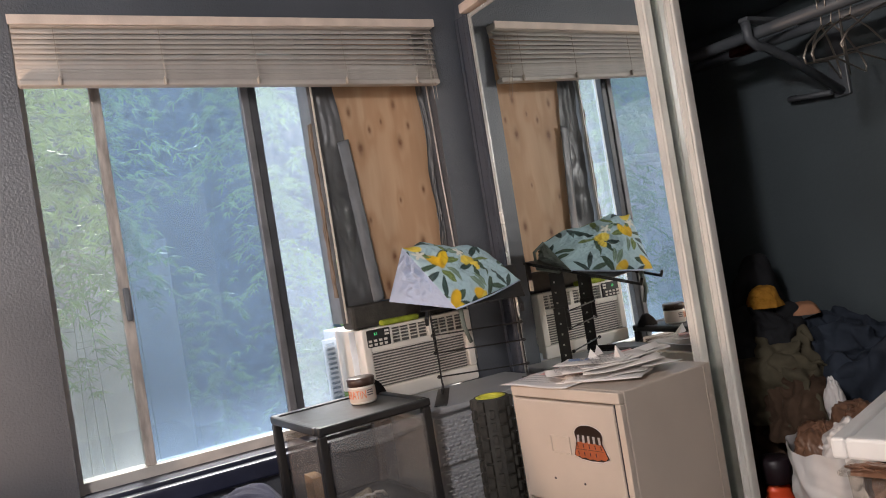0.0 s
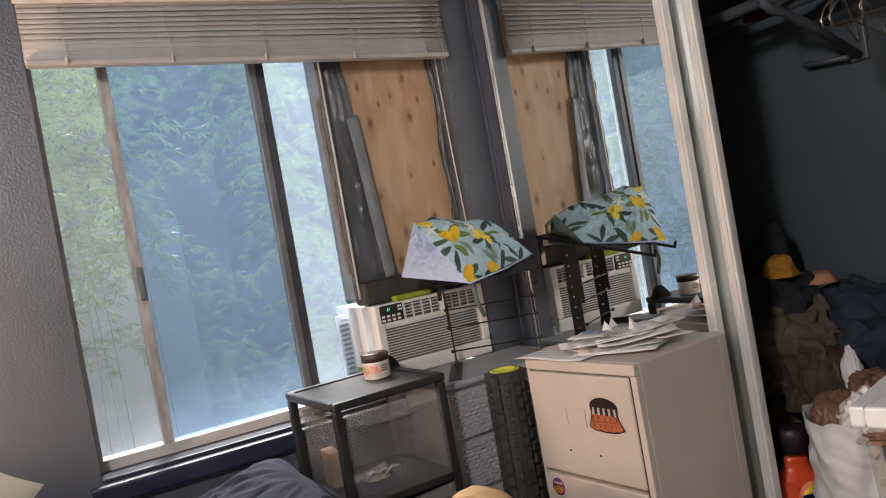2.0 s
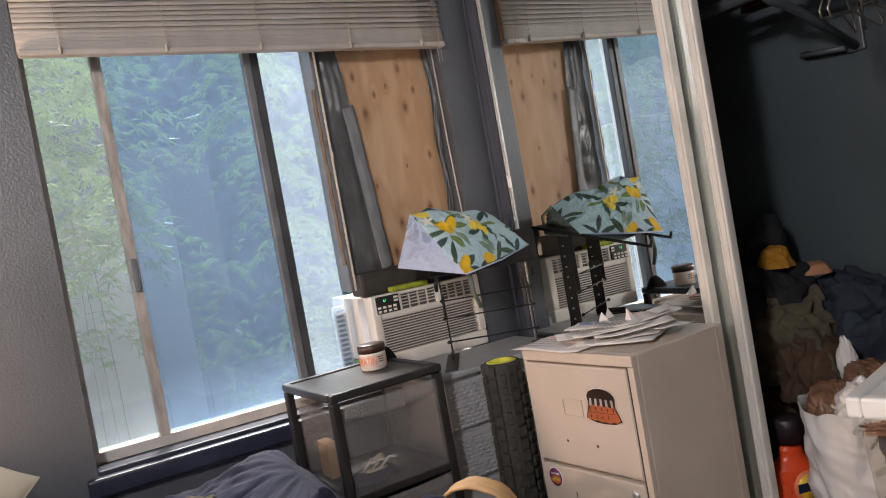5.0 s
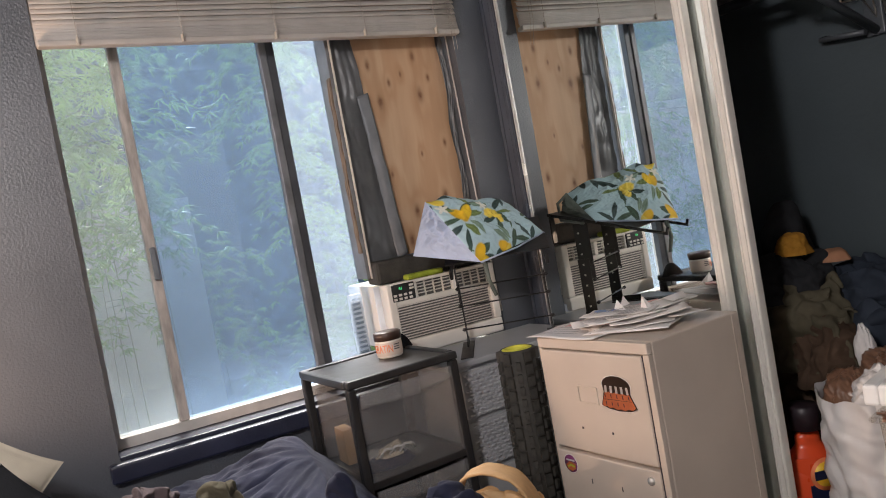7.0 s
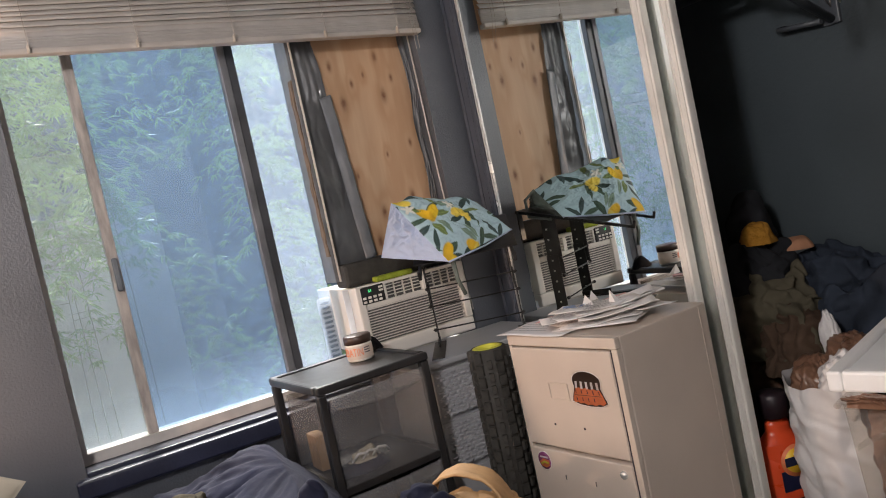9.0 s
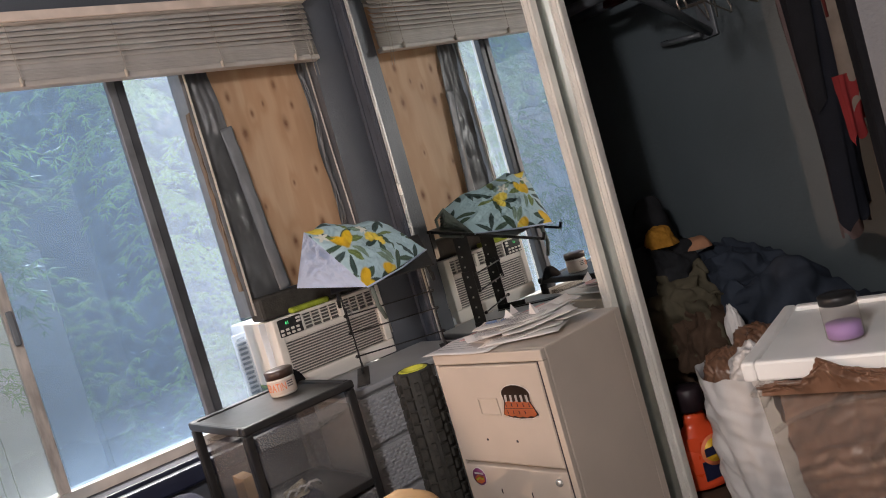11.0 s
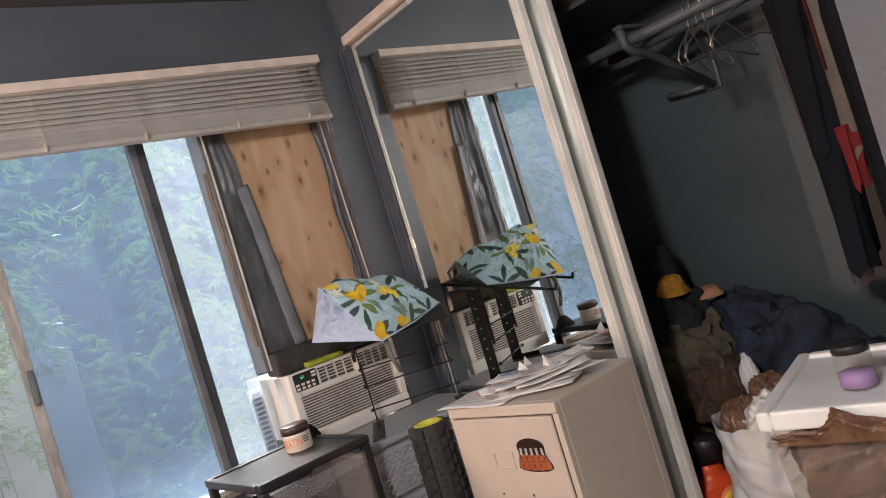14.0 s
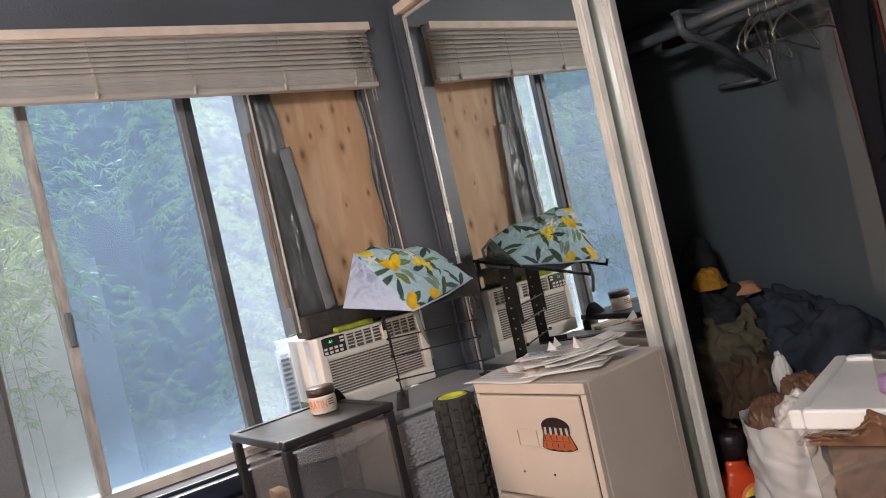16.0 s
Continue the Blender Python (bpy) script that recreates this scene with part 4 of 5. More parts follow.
def paint(ob, nu, nv, w, h, seed):
    """Prints the motifs into the colour layer of a sheet of nu by nv cells."""
    me = ob.data
    lay = me.color_attributes.new("print", "FLOAT_COLOR", "POINT")
    iu, iv = np.meshgrid(np.arange(nu + 1), np.arange(nv + 1), indexing="ij")
    x, y = (iu / nu * w).ravel(), (iv / nv * h).ravel()
    col = np.tile(np.array((0.4, 0.56, 0.62)), (len(x), 1))
    for kind, mx, my, a, ln, wd, c in motif_list(seed, w, h):
        dx, dy = x - mx, y - my
        s, t = dx * math.cos(a) + dy * math.sin(a), -dx * math.sin(a) + dy * math.cos(a)
        if kind == "leaf":
            f = np.abs(t) / (wd * np.clip(1 - (s / ln) ** 2, 1e-6, 1)) * (np.abs(s) < ln) + 9.0 * (np.abs(s) >= ln)
        elif kind == "blossom":
            f = np.hypot(dx, dy) / (ln * (0.7 + 0.3 * np.cos(5 * np.arctan2(dy, dx))))
        else:
            f = np.sqrt((s / ln) ** 2 + (t / (wd * (1 + 0.1 * s / ln))) ** 2)
        k = np.clip((1.12 - f) / 0.2, 0, 1)[:, None]
        tone = 1.0
        if kind == "lemon":
            tone = (1.1 - 0.45 * np.clip(t / wd, -1, 1) ** 2 * (t > 0) - 0.25 * np.clip(-s / ln, 0, 1))[:, None]
        if kind == "leaf":
            tone = (1 + 0.5 * (np.abs(t) < wd * 0.12))[:, None]
        col = col * (1 - k) + np.array(c) * tone * k
    lay.data.foreach_set("color", np.column_stack([col, np.ones(len(x))]).astype(np.float32).ravel())


def sheet4(a, b, d, c, bulge, seed, crease, nu, nv, ridge=0):
    """A sheet between four corners, a to b below, d to c above, bulged along its normal."""
    nrm = (b - a).cross(d - a).normalized()

    def fn(u, v):
        p = a.lerp(b, u).lerp(d.lerp(c, u), v)
        e = math.sin(math.pi * u) ** 0.6 * math.sin(math.pi * v) ** 0.6 if 0 < u < 1 and 0 < v < 1 else 0
        along = 0.014 * math.sin(math.pi * u) + 0.02 * min(1, 6 * u * (1 - u)) * noise.noise(Vector((u * 4.5, 0.3, 1.7)))
        sag = Vector((0, 0, along * (v if ridge > 0 else 1 - v) * abs(ridge)))
        return p + sag + nrm * (bulge * e + crease * 0.6 * e * (fold((u, v, 0), 2.4, seed) - 0.5) + crease * 0.5 * e * plates((u, v, 0), 5, seed) + crease * 0.3 * e * (fold((u, v, 1), 8, seed) - 0.5))
    return surface(nu, nv, fn)


FL, FR, TL, TR, RL, RR_ = (Vector(p) for p in ((-0.412, -0.380, 0.940), (-0.112, -0.301, 0.985), (-0.486, -0.232, 1.150), (-0.130, -0.150, 1.095), (-0.505, -0.115, 0.985), (-0.16, -0.055, 1.03)))
bag = thing("lemon_print_bag", "pale blue cloth bag printed with lemons and leaves", "bag")
face = part("front_cloth", sheet4(FL, FR, TL, TR, 0.03, 2.0, 0.024, 170, 100, 1), LEMON, bag, "lemon printed cotton", True)
paint(face, 170, 100, 0.34, 0.215, 5)
back = part("back_cloth", sheet4(TL, TR, RL, RR_, 0.02, 3.0, 0.008, 140, 80, -1), LEMON, bag, "lemon printed cotton", True)
paint(back, 140, 80, 0.34, 0.17, 8)
part("lining", sheet4(RL, FL, TL, TL + Vector((0.02, -0.005, -0.012)), -0.022, 6.0, 0.03, 60, 60), LILAC, bag, "creased plain pale blue end", True)
part("end_cloth", sheet4(FR, RR_, TR, TR + Vector((0.004, 0.004, -0.004)), 0.012, 7.0, 0.03, 40, 40), STRAP, bag, "dark folded end with a strap", True)
part("underside", sheet4(RL, RR_, FL, FR, 0.0, 1.0, 0.0, 6, 6), LILAC, bag)
part("piping", tube([FL, FL.lerp(FR, 0.5) + Vector((0.004, -0.012, -0.003)), FR], 0.003, 8), LILAC, bag, "pale piped edge")
part("strap", tube([FL + Vector((0.03, 0.03, 0.0)), FL + Vector((0.028, 0.02, -0.06)), FL + Vector((0.045, 0.02, -0.11))], [0.008, 0.007, 0.006], 6), STRAP, bag, "hanging grey green strap")
part("strap", tube([TR, TR + Vector((0.035, 0.02, -0.03)), TR + Vector((0.04, 0.01, -0.09)), FR + Vector((0.012, 0.05, 0.0))], 0.006, 6), STRAP, bag, "looped grey green strap")

# ---- papers on the cabinet ----
rnd = random.Random(11)


def sheet(w, d, curl, seed):
    def fn(u, v):
        return Vector((w * u, d * v, 0.003 + 0.55 * curl * max(0.0, u - 0.25) ** 1.6 + 0.004 * noise.noise(Vector((u * 2, v * 2, seed)))))
    return surface(8, 8, fn, 0.0008)


for i, (x, y, w, d, r, mat, c, name) in enumerate((
        (-0.02, -0.02, 0.24, 0.17, 3, PAPER, 0.002, "card"), (0.02, 0.10, 0.21, 0.14, -14, PAPER, 0.01, "letter"), (0.16, 0.02, 0.22, 0.12, 24, PAPER, 0.012, "letter"),
        (0.14, 0.06, 0.22, 0.12, 30, PAPER, 0.02, "envelope"), (0.19, 0.02, 0.2, 0.11, 42, PAPER, 0.02, "envelope"), (0.03, 0.08, 0.14, 0.08, 12, PINK_PAPER, 0.008, "leaflet"),
        (0.06, 0.12, 0.13, 0.07, 28, PINK_PAPER, 0.012, "leaflet"), (0.13, 0.14, 0.12, 0.06, 18, BLUE_PAPER, 0.02, "leaflet"), (0.2, 0.1, 0.2, 0.11, 55, PAPER, 0.03, "envelope"),
        (0.04, 0.2, 0.22, 0.12, 8, PAPER, 0.01, "letter"), (0.2, 0.22, 0.16, 0.09, -20, PAPER, 0.02, "envelope"),
        (0.17, 0.12, 0.24, 0.1, 62, PAPER, 0.06, "letter"), (0.22, 0.06, 0.2, 0.1, 48, PAPER, 0.05, "envelope"), (0.12, 0.05, 0.2, 0.12, 36, PAPER, 0.03, "letter"), (0.1, 0.17, 0.14, 0.07, 40, PINK_PAPER, 0.04, "leaflet"),
        (0.15, 0.0, 0.24, 0.1, 52, PAPER, 0.03, "letter"), (0.18, 0.03, 0.23, 0.09, 60, PAPER, 0.05, "letter"), (0.13, 0.1, 0.24, 0.09, 47, PAPER, 0.07, "letter"), (0.2, 0.08, 0.22, 0.1, 66, PAPER, 0.04, "envelope"),
        (0.08, 0.13, 0.07, 0.05, 20, BLUE_PAPER, 0.02, "leaflet"), (0.09, 0.08, 0.2, 0.1, 22, PAPER, 0.02, "letter"))):
    ob = part(name, sheet(w, d, c, i), mat, None, "", True, CF @ pose(x, y, CH + 0.001 + i * 0.0016, 0, 0, r))
    tagged(ob, {"card": "large cream greeting card with grey border lying on the cabinet", "letter": "loose white letter on the cabinet top", "envelope": "crumpled envelope in the paper pile",
                "leaflet": "folded coloured leaflet in the paper pile"}[name], name, "papers on the cabinet")
    if name != "leaflet":
        for k in range(2 if name == "envelope" else 5):
            bar = part("print_bar", surface(1, 1, lambda u, v: Vector((w * (0.1 + (0.55 - 0.06 * (k % 3)) * u), d * (0.2 + 0.13 * k) + 0.003 * v, 0.0072 + 0.55 * c * max(0.0, 0.1 + 0.55 * u - 0.25) ** 1.6))), INK_GREY, ob)
for x, y, r, s in ((0.13, 0.17, 20, 0.032), (0.2, 0.2, -35, 0.04), (0.10, 0.23, 60, 0.03)):
    bm = bmesh.new()
    a = [bm.verts.new(p) for p in ((0, 0, 0), (s, 0.01, 0), (s * 0.4, 0.004, s * 0.95), (s * 0.5, 0.03, 0.0))]
    bm.faces.new(a[:3])
    bm.faces.new((a[0], a[2], a[3]))
    bm.faces.new((a[1], a[3], a[2]))
    tagged(part("paper_scrap", bm, PAPER, None, "", False, CF @ pose(x, y, CH + 0.035, 0, 0, r)), "crumpled white tissue standing in the paper pile", "paper", "papers on the cabinet")

# ---- stickers ----
st = thing("fan_sticker", "orange and black die cut sticker on the cabinet drawer", "sticker", CF @ pose(0.272, -0.0068, 0.603, 90) @ Matrix.Diagonal((1.1, 0.82, 1, 1)))


def blob(pts, z):
    b = bmesh.new()
    b.faces.new([b.verts.new((x, y, z)) for x, y in pts])
    bmesh.ops.solidify(b, geom=b.faces[:], thickness=-0.0003)
    return b


rim = [(-0.054, -0.046), (-0.03, -0.055), (0.0, -0.058), (0.036, -0.055), (0.057, -0.044), (0.048, -0.02), (0.041, 0.0), (0.044, 0.02)]
dome = [(0.044 * math.cos(a), 0.022 + 0.03 * math.sin(a)) for a in (math.pi * k / 14 for k in range(15))]
part("outline", blob(rim + dome + [(-0.041, 0.0), (-0.047, -0.02)], 0), PAPER, st)
part("fan_shadow", blob([(x * 0.96, y * 0.96) for x, y in rim + dome + [(-0.041, 0.0), (-0.047, -0.02)]], 0.0005), BROWN_LID, st)
for i in range(5):
    x = -0.031 + i * 0.0155
    part("rib", blob([(x * 1.05 - 0.004, -0.003), (x * 1.05 + 0.003, -0.003), (x + 0.0035, 0.019), (x - 0.0035, 0.019)], 0.0009), PAPER, st)
jag = [(-0.049, -0.041), (-0.044, -0.048), (-0.036, -0.045), (-0.028, -0.050), (-0.018, -0.047), (-0.006, -0.052), (0.006, -0.049), (0.018, -0.052), (0.03, -0.046), (0.04, -0.049), (0.05, -0.04),
       (0.044, -0.022), (0.036, -0.002), (0.027, -0.005), (0.018, 0.0), (0.008, -0.004), (-0.004, 0.001), (-0.014, -0.004), (-0.025, 0.0), (-0.037, -0.004), (-0.043, -0.022)]
part("fan_body", blob(jag, 0.0009), ORANGE, st)
for i in range(9):
    x, z = -0.036 + (i % 5) * 0.0175, (-0.012 if i < 5 else -0.035)
    part("letter_bar", blob([(x - 0.001, z - 0.006), (x + 0.0015, z - 0.006), (x + 0.001, z + 0.005), (x - 0.0015, z + 0.005)], 0.0013), INK_AND_SHADE, st)
part("letter_bar", blob([(-0.042, -0.0245), (0.042, -0.0225), (0.042, -0.0215), (-0.042, -0.023)], 0.0013), INK_AND_SHADE, st)
rs = thing("round_sticker", "round purple and orange sticker on the lower drawer", "sticker", CF @ pose(0.058, -0.0068, 0.388, 90))
PURPLE = material("purple_print", (0.18, 0.03, 0.12), 0.5, noise_scale=30)
part("disc", lathe([(0, 0.0005), (0.024, 0.0005), (0.024, 0)], 28), PURPLE, rs)
part("ring", lathe([(0.0245, 0.0007), (0.026, 0.0007), (0.026, 0)], 28), PAPER, rs)
part("swoosh", blob([(-0.021, -0.006), (-0.004, 0.006), (0.019, 0.002), (0.017, -0.012), (0.002, -0.02), (-0.013, -0.017)], 0.0009), ORANGE, rs)
part("streak", blob([(-0.015, -0.008), (0.0, 0.0), (0.016, -0.004), (0.012, -0.009), (-0.002, -0.006), (-0.012, -0.013)], 0.0012), YELLOW, rs)
part("letter_bar", blob([(-0.016, 0.007), (0.016, 0.007), (0.015, 0.012), (-0.015, 0.012)], 0.0009), PAPER, rs)

# ---- closet ----
rack = thing("closet_shelf_rod", "grey painted closet rods on an iron bracket", "closet rack")
part("rod", tube([(0.30, -0.0, 1.585), (0.30, -1.98, 1.555)], 0.017, 14), ROD, rack)
part("rear_rod", tube([(0.50, -0.0, 1.60), (0.50, -1.98, 1.56)], 0.015, 12), ROD, rack)
br = part("bracket", box(0.25, 0.655, -1.03, -1.0, 1.60, 1.612, 0.003), ROD, rack)
part("bracket_arm", tube([(0.26, -1.015, 1.60), (0.262, -1.015, 1.555), (0.29, -1.015, 1.535), (0.33, -1.015, 1.53), (0.42, -1.015, 1.50), (0.645, -1.015, 1.40)], 0.013, 10), ROD, br)
part("wall_plate", box(0.645, 0.659, -1.04, -0.985, 1.385, 1.61, 0.003), ROD, br)
part("lower_bar", tube([(0.655, -0.86, 1.42), (0.62, -0.86, 1.415), (0.62, -1.0, 1.40)], 0.009, 8), ROD, rack)
part("shelf", box(0.24, 0.655, -1.975, -0.005, 1.72, 1.735), CLOSET, rack)
for k, (y, mat, r, h) in enumerate(((-0.85, BROWN_CLOTH, 0.2, 0.16), (-1.25, MAUVE, 0.3, 0.2))):
    tagged(part("folded_clothes", heap(0.45, y, 1.735, 0.19, r, h, 50.0 + k, 30, 0.03, 8), mat, None, "", True), "folded clothes piled on the closet shelf", "clothes")
tagged(part("red_garment", heap(0.38, -0.90, 1.55, 0.03, 0.05, 0.05, 60.0, 18, 0.01, 12), DARK_RED, None, "", True), "dark red garment dangling from the closet shelf", "clothes")


def hanger(x, y, z, r, label, droop=0.0):
    h = thing("wire_hanger", label, "hanger", pose(x, y, z, droop, 0, r), "hangers on the rod")
    part("hook", tube([(-0.02, 0, -0.01), (-0.016, 0, 0.014), (0, 0, 0.02), (0.016, 0, 0.012), (0.014, 0, -0.02), (0.0, 0, -0.05)], 0.0018, 6), WIRE, h)
    part("frame", tube([(0, 0, -0.05), (0.08, 0, -0.075), (0.17, 0, -0.12), (0.2, 0, -0.15), (0.19, 0, -0.165), (0.16, 0, -0.162), (0, 0, -0.14), (-0.16, 0, -0.162), (-0.19, 0, -0.165), (-0.2, 0, -0.15), (-0.17, 0, -0.12), (-0.08, 0, -0.075), (0, 0, -0.05)], 0.0026, 6), WIRE, h)
    return h


for y, r in ((-1.20, 24), (-1.225, 12), (-1.25, 30), (-1.275, 4), (-1.38, -6)):
    hanger(0.30, y, 1.575, r, "bent bronze wire clothes hanger on the closet rod")


def garment(name, y, w, x0, x1, z0, z1, mat, seed, label, lean=0.0, shoulder=0.55):
    """Hanging cloth: a flat sleeve of cloth with vertical folds, narrow at the shoulders."""
    def fn(u, v):
        a = 2 * math.pi * u
        wx = (x1 - x0) / 2 * (shoulder + (1 - shoulder) * min(1, (1 - v) * 5)) * (1 + 0.1 * noise.noise(Vector((v * 3, seed, 0))))
        wy = w * (0.7 + 0.5 * v) * (1 + 0.5 * noise.noise(Vector((math.cos(a) * 2.4, math.sin(a) * 2.4, v * 1.2 + seed))))
        wy += 0.008 * math.sin(a * 7 + seed + v * 2)
        return Vector(((x0 + x1) / 2 + wx * math.cos(a), y + wy * math.sin(a) + lean * (1 - v), z0 + (z1 - z0) * v + 0.03 * math.cos(a) * (1 - v) + 0.012 * math.sin(a * 5 + seed) * (1 - v)))
    return tagged(part(name, surface(64, 40, fn), mat, None, "", True), label, "clothes", "hanging clothes")


garment("hanging_shirt", -1.478, 0.042, 0.25, 0.345, 1.12, 1.53, BLACK_CLOTH, 1.0, "black shirt hanging on the closet rod", 0.02)
garment("hanging_trousers", -1.47, 0.048, 0.26, 0.345, 0.83, 1.5, DENIM_DARK, 1.7, "dark navy trousers hanging folded on the rod", 0.01)
garment("hanging_dress", -1.375, 0.04, 0.42, 0.56, 0.775, 1.5, MAUVE, 5.2, "taupe dress hanging behind the trousers", 0.0)
jacket = garment("hanging_jacket", -1.58, 0.04, 0.21, 0.31, 1.10, 1.55, TAN_CLOTH, 2.0, "taupe jacket with a red edge hanging on the rod", 0.03)
part("red_piping", tube([(0.215, -1.538, 1.52), (0.212, -1.543, 1.4), (0.214, -1.545, 1.28)], 0.004, 6), DARK_RED, jacket, "red piped edge")
garment("red_shirt", -1.545, 0.018, 0.2, 0.28, 1.03, 1.15, RED_CLOTH, 3.0, "red shirt showing below the taupe jacket", 0.0, 0.9)
garment("beige_top", -1.575, 0.016, 0.24, 0.34, 0.9, 1.12, TAN_CLOTH, 6.1, "thin beige top hanging beside the trousers", 0.01)
garment("dark_coat", -1.64, 0.05, 0.10, 0.40, 0.75, 1.55, BLACK_CLOTH, 4.0, "dark coat hanging at the closet's end")

# clothes pile
for name, args, mat, label, crease, scale in (
        ("denim_trousers", (0.46, -1.16, 0.0, 0.19, 0.5, 0.66, 1.0), DENIM, "heap of dark blue denim on the closet floor", 0.05, 6),
        ("denim_jacket", (0.5, -0.98, 0.5, 0.15, 0.24, 0.27, 1.6), DENIM, "crumpled blue denim jacket on the pile", 0.04, 8),
        ("brown_coat", (0.40, -0.80, 0.0, 0.17, 0.14, 0.62, 2.0), BROWN_CLOTH, "brown coat slumped in the closet", 0.04, 7),
        ("olive_jacket", (0.38, -0.86, 0.47, 0.15, 0.18, 0.27, 3.0), OLIVE, "olive drab jacket on the clothes pile", 0.05, 8),
        ("brown_sweater", (0.34, -0.95, 0.44, 0.12, 0.12, 0.15, 3.7), BROWN_CLOTH, "brown sweater bunched in the clothes pile", 0.03, 9),
        ("black_shirt", (0.40, -0.80, 0.66, 0.12, 0.13, 0.17, 4.4), DARK_CLOTH, "black cloth folded on the clothes pile", 0.04, 8),
        ("black_backpack", (0.48, -0.745, 0.70, 0.10, 0.085, 0.25, 4.0), DARK_CLOTH, "black bag on top of the clothes pile", 0.02, 5)):
    tagged(part(name, heap(*args, 70, crease * 0.85, scale * 0.95, power=3.6), mat, None, "", True), label, "clothes pile")
tagged(part("mustard_hat", heap(0.38, -0.835, 0.80, 0.05, 0.055, 0.065, 6.0, 44, 0.006, 16, power=3.5), MUSTARD, None, "", True), "crumpled mustard knit hat on the pile", "hat")
tagged(part("peach_cap", heap(0.46, -0.90, 0.765, 0.048, 0.05, 0.034, 7.0, 30, 0.003, 12, power=4), PEACH, None, "", True), "peach coloured cap on the pile", "cap")
tagged(part("care_tag", surface(6, 4, lambda u, v: Vector((0.27 + 0.004 * math.sin(u * 3), -0.73 - 0.035 * u, 0.715 + 0.03 * v + 0.01 * u)), 0.001), TAN_CLOTH, None), "small beige cloth tag on the jacket", "tag")

# detergent bottle
tide = thing("detergent_bottle", "orange red laundry detergent bottle with a dark cap", "detergent bottle", pose(0.16, -0.955, 0.125, 0, 0, -20))


def bottle(u, v):
    a = 2 * math.pi * u
    prof = (0.0, 0.085, 0.09, 0.092, 0.092, 0.09, 0.082, 0.06, 0.036, 0.034, 0.0)
    k = v * (len(prof) - 1)
    i = min(int(k), len(prof) - 2)
    r = prof[i] + (prof[i + 1] - prof[i]) * (k - i)
    z = 0.235 * min(1, max(0, (v - 0.03) / 0.94))
    return Vector((r * math.cos(a), 0.62 * r * math.sin(a), z))


CAP_M = material("dark_cap_plastic", (0.022, 0.014, 0.018), 0.4)
part("bottle_body", surface(36, 30, bottle), RED_P, tide, "", True)
part("cap", lathe([(0.0, 0.3), (0.036, 0.3), (0.04, 0.295), (0.042, 0.235), (0, 0.235)], 28), CAP_M, tide, "dark measuring cap", True)
lab = part("label", surface(14, 6, lambda u, v: Vector(((u - 0.5) * 0.13, -0.0585 + 0.05 * (2 * u - 1) ** 2 * 0.5, 0.03 + 0.14 * v))), RED_P, tide)
YEL = material("label_yellow", (0.8, 0.5, 0.03), 0.4, noise_scale=20)
part("target_ring", lathe([(0, 0.001), (0.044, 0.001), (0.044, 0)], 30), ORANGE, tide, "", False, pose(0, -0.0605, 0.125, 90))
part("target_ring", lathe([(0, 0.002), (0.033, 0.002), (0.033, 0)], 30), YEL, tide, "", False, pose(0, -0.0612, 0.125, 90))
part("logo_bar", box(-0.034, 0.034, -0.0655, -0.063, 0.113, 0.137, 0.001), NAVY, tide)
part("label_band", box(-0.046, 0.046, -0.0602, -0.056, 0.045, 0.1, 0.001), NAVY, tide)

tagged(part("shoe_box", box(0.07, 0.26, -1.06, -0.80, 0.0, 0.1245, 0.004), BROWN_CLOTH, None), "dark brown shoe box under the detergent bottle", "shoe box")

def crumple(name, x, y, z, rx, ry, rz, seed, mat, parent, label, n=15, depth=0.3):
    """A crumpled wad of thin film with long sharp creases."""
    lay = Vector((math.cos(seed * 3.7), math.sin(seed * 2.9), math.cos(seed * 1.3))).normalized()

    def fn(u, v):
        a, p = 2 * math.pi * u, math.pi * v
        d = Vector((math.sin(p) * math.cos(a), math.sin(p) * math.sin(a), math.cos(p)))
        q = d - lay * d.dot(lay) * 0.6
        k = 1 + depth * (0.6 * plates(q, 2.8, seed) + 0.28 * plates(d, 7.0, seed + 1) + 0.12 * plates(d, 15.0, seed + 2))
        return Vector((x + rx * d.x * k, y + ry * d.y * k, z + rz * d.z * k))
    return part(name, surface(n * 5, n * 3, fn), mat, parent, label, True)


# white bag with brown paper
wb = thing("white_bag", "full white plastic bag stuffed with brown bags", "plastic bag", pose(0.19, -1.155, 0))


def wbag(u, v):
    a = 2 * math.pi * u
    r = (0.118 + 0.018 * v + 0.012 * math.sin(v * 3)) * (1 if v > 0.02 else 0.3)
    q = Vector((math.cos(a) * 1.2, math.sin(a) * 1.2, v * 2.2))
    k = 0.014 * plates(Vector((q.x, q.y, v * 2.2)), 2.2, 5) + 0.010 * plates(Vector((q.x * 0.6, q.y * 0.6, v * 3.5)), 4.2, 8)
    return Vector(((r + k) * math.cos(a), (r + k) * math.sin(a), 0.49 * v + 0.03 * noise.noise(Vector((math.cos(a) * 2, math.sin(a) * 2, 3))) * v))


part("bag_film", surface(120, 80, wbag), BAG_W, wb, "thin white plastic film", True)
crumple("brown_filling", -0.03, 0.035, 0.455, 0.085, 0.075, 0.085, 1.0, BAG_BR, wb, "shiny brown plastic bag", 20)
crumple("brown_filling", 0.055, -0.02, 0.49, 0.08, 0.09, 0.085, 2.0, BAG_BR, wb, "shiny brown plastic bag", 18)
crumple("white_filling", -0.055, -0.055, 0.475, 0.07, 0.075, 0.075, 3.0, BAG_W, wb, "crumpled white bag", 18)
crumple("white_filling", 0.06, 0.055, 0.56, 0.02, 0.025, 0.07, 4.0, BAG_W, wb, "twisted white bag top", 14)

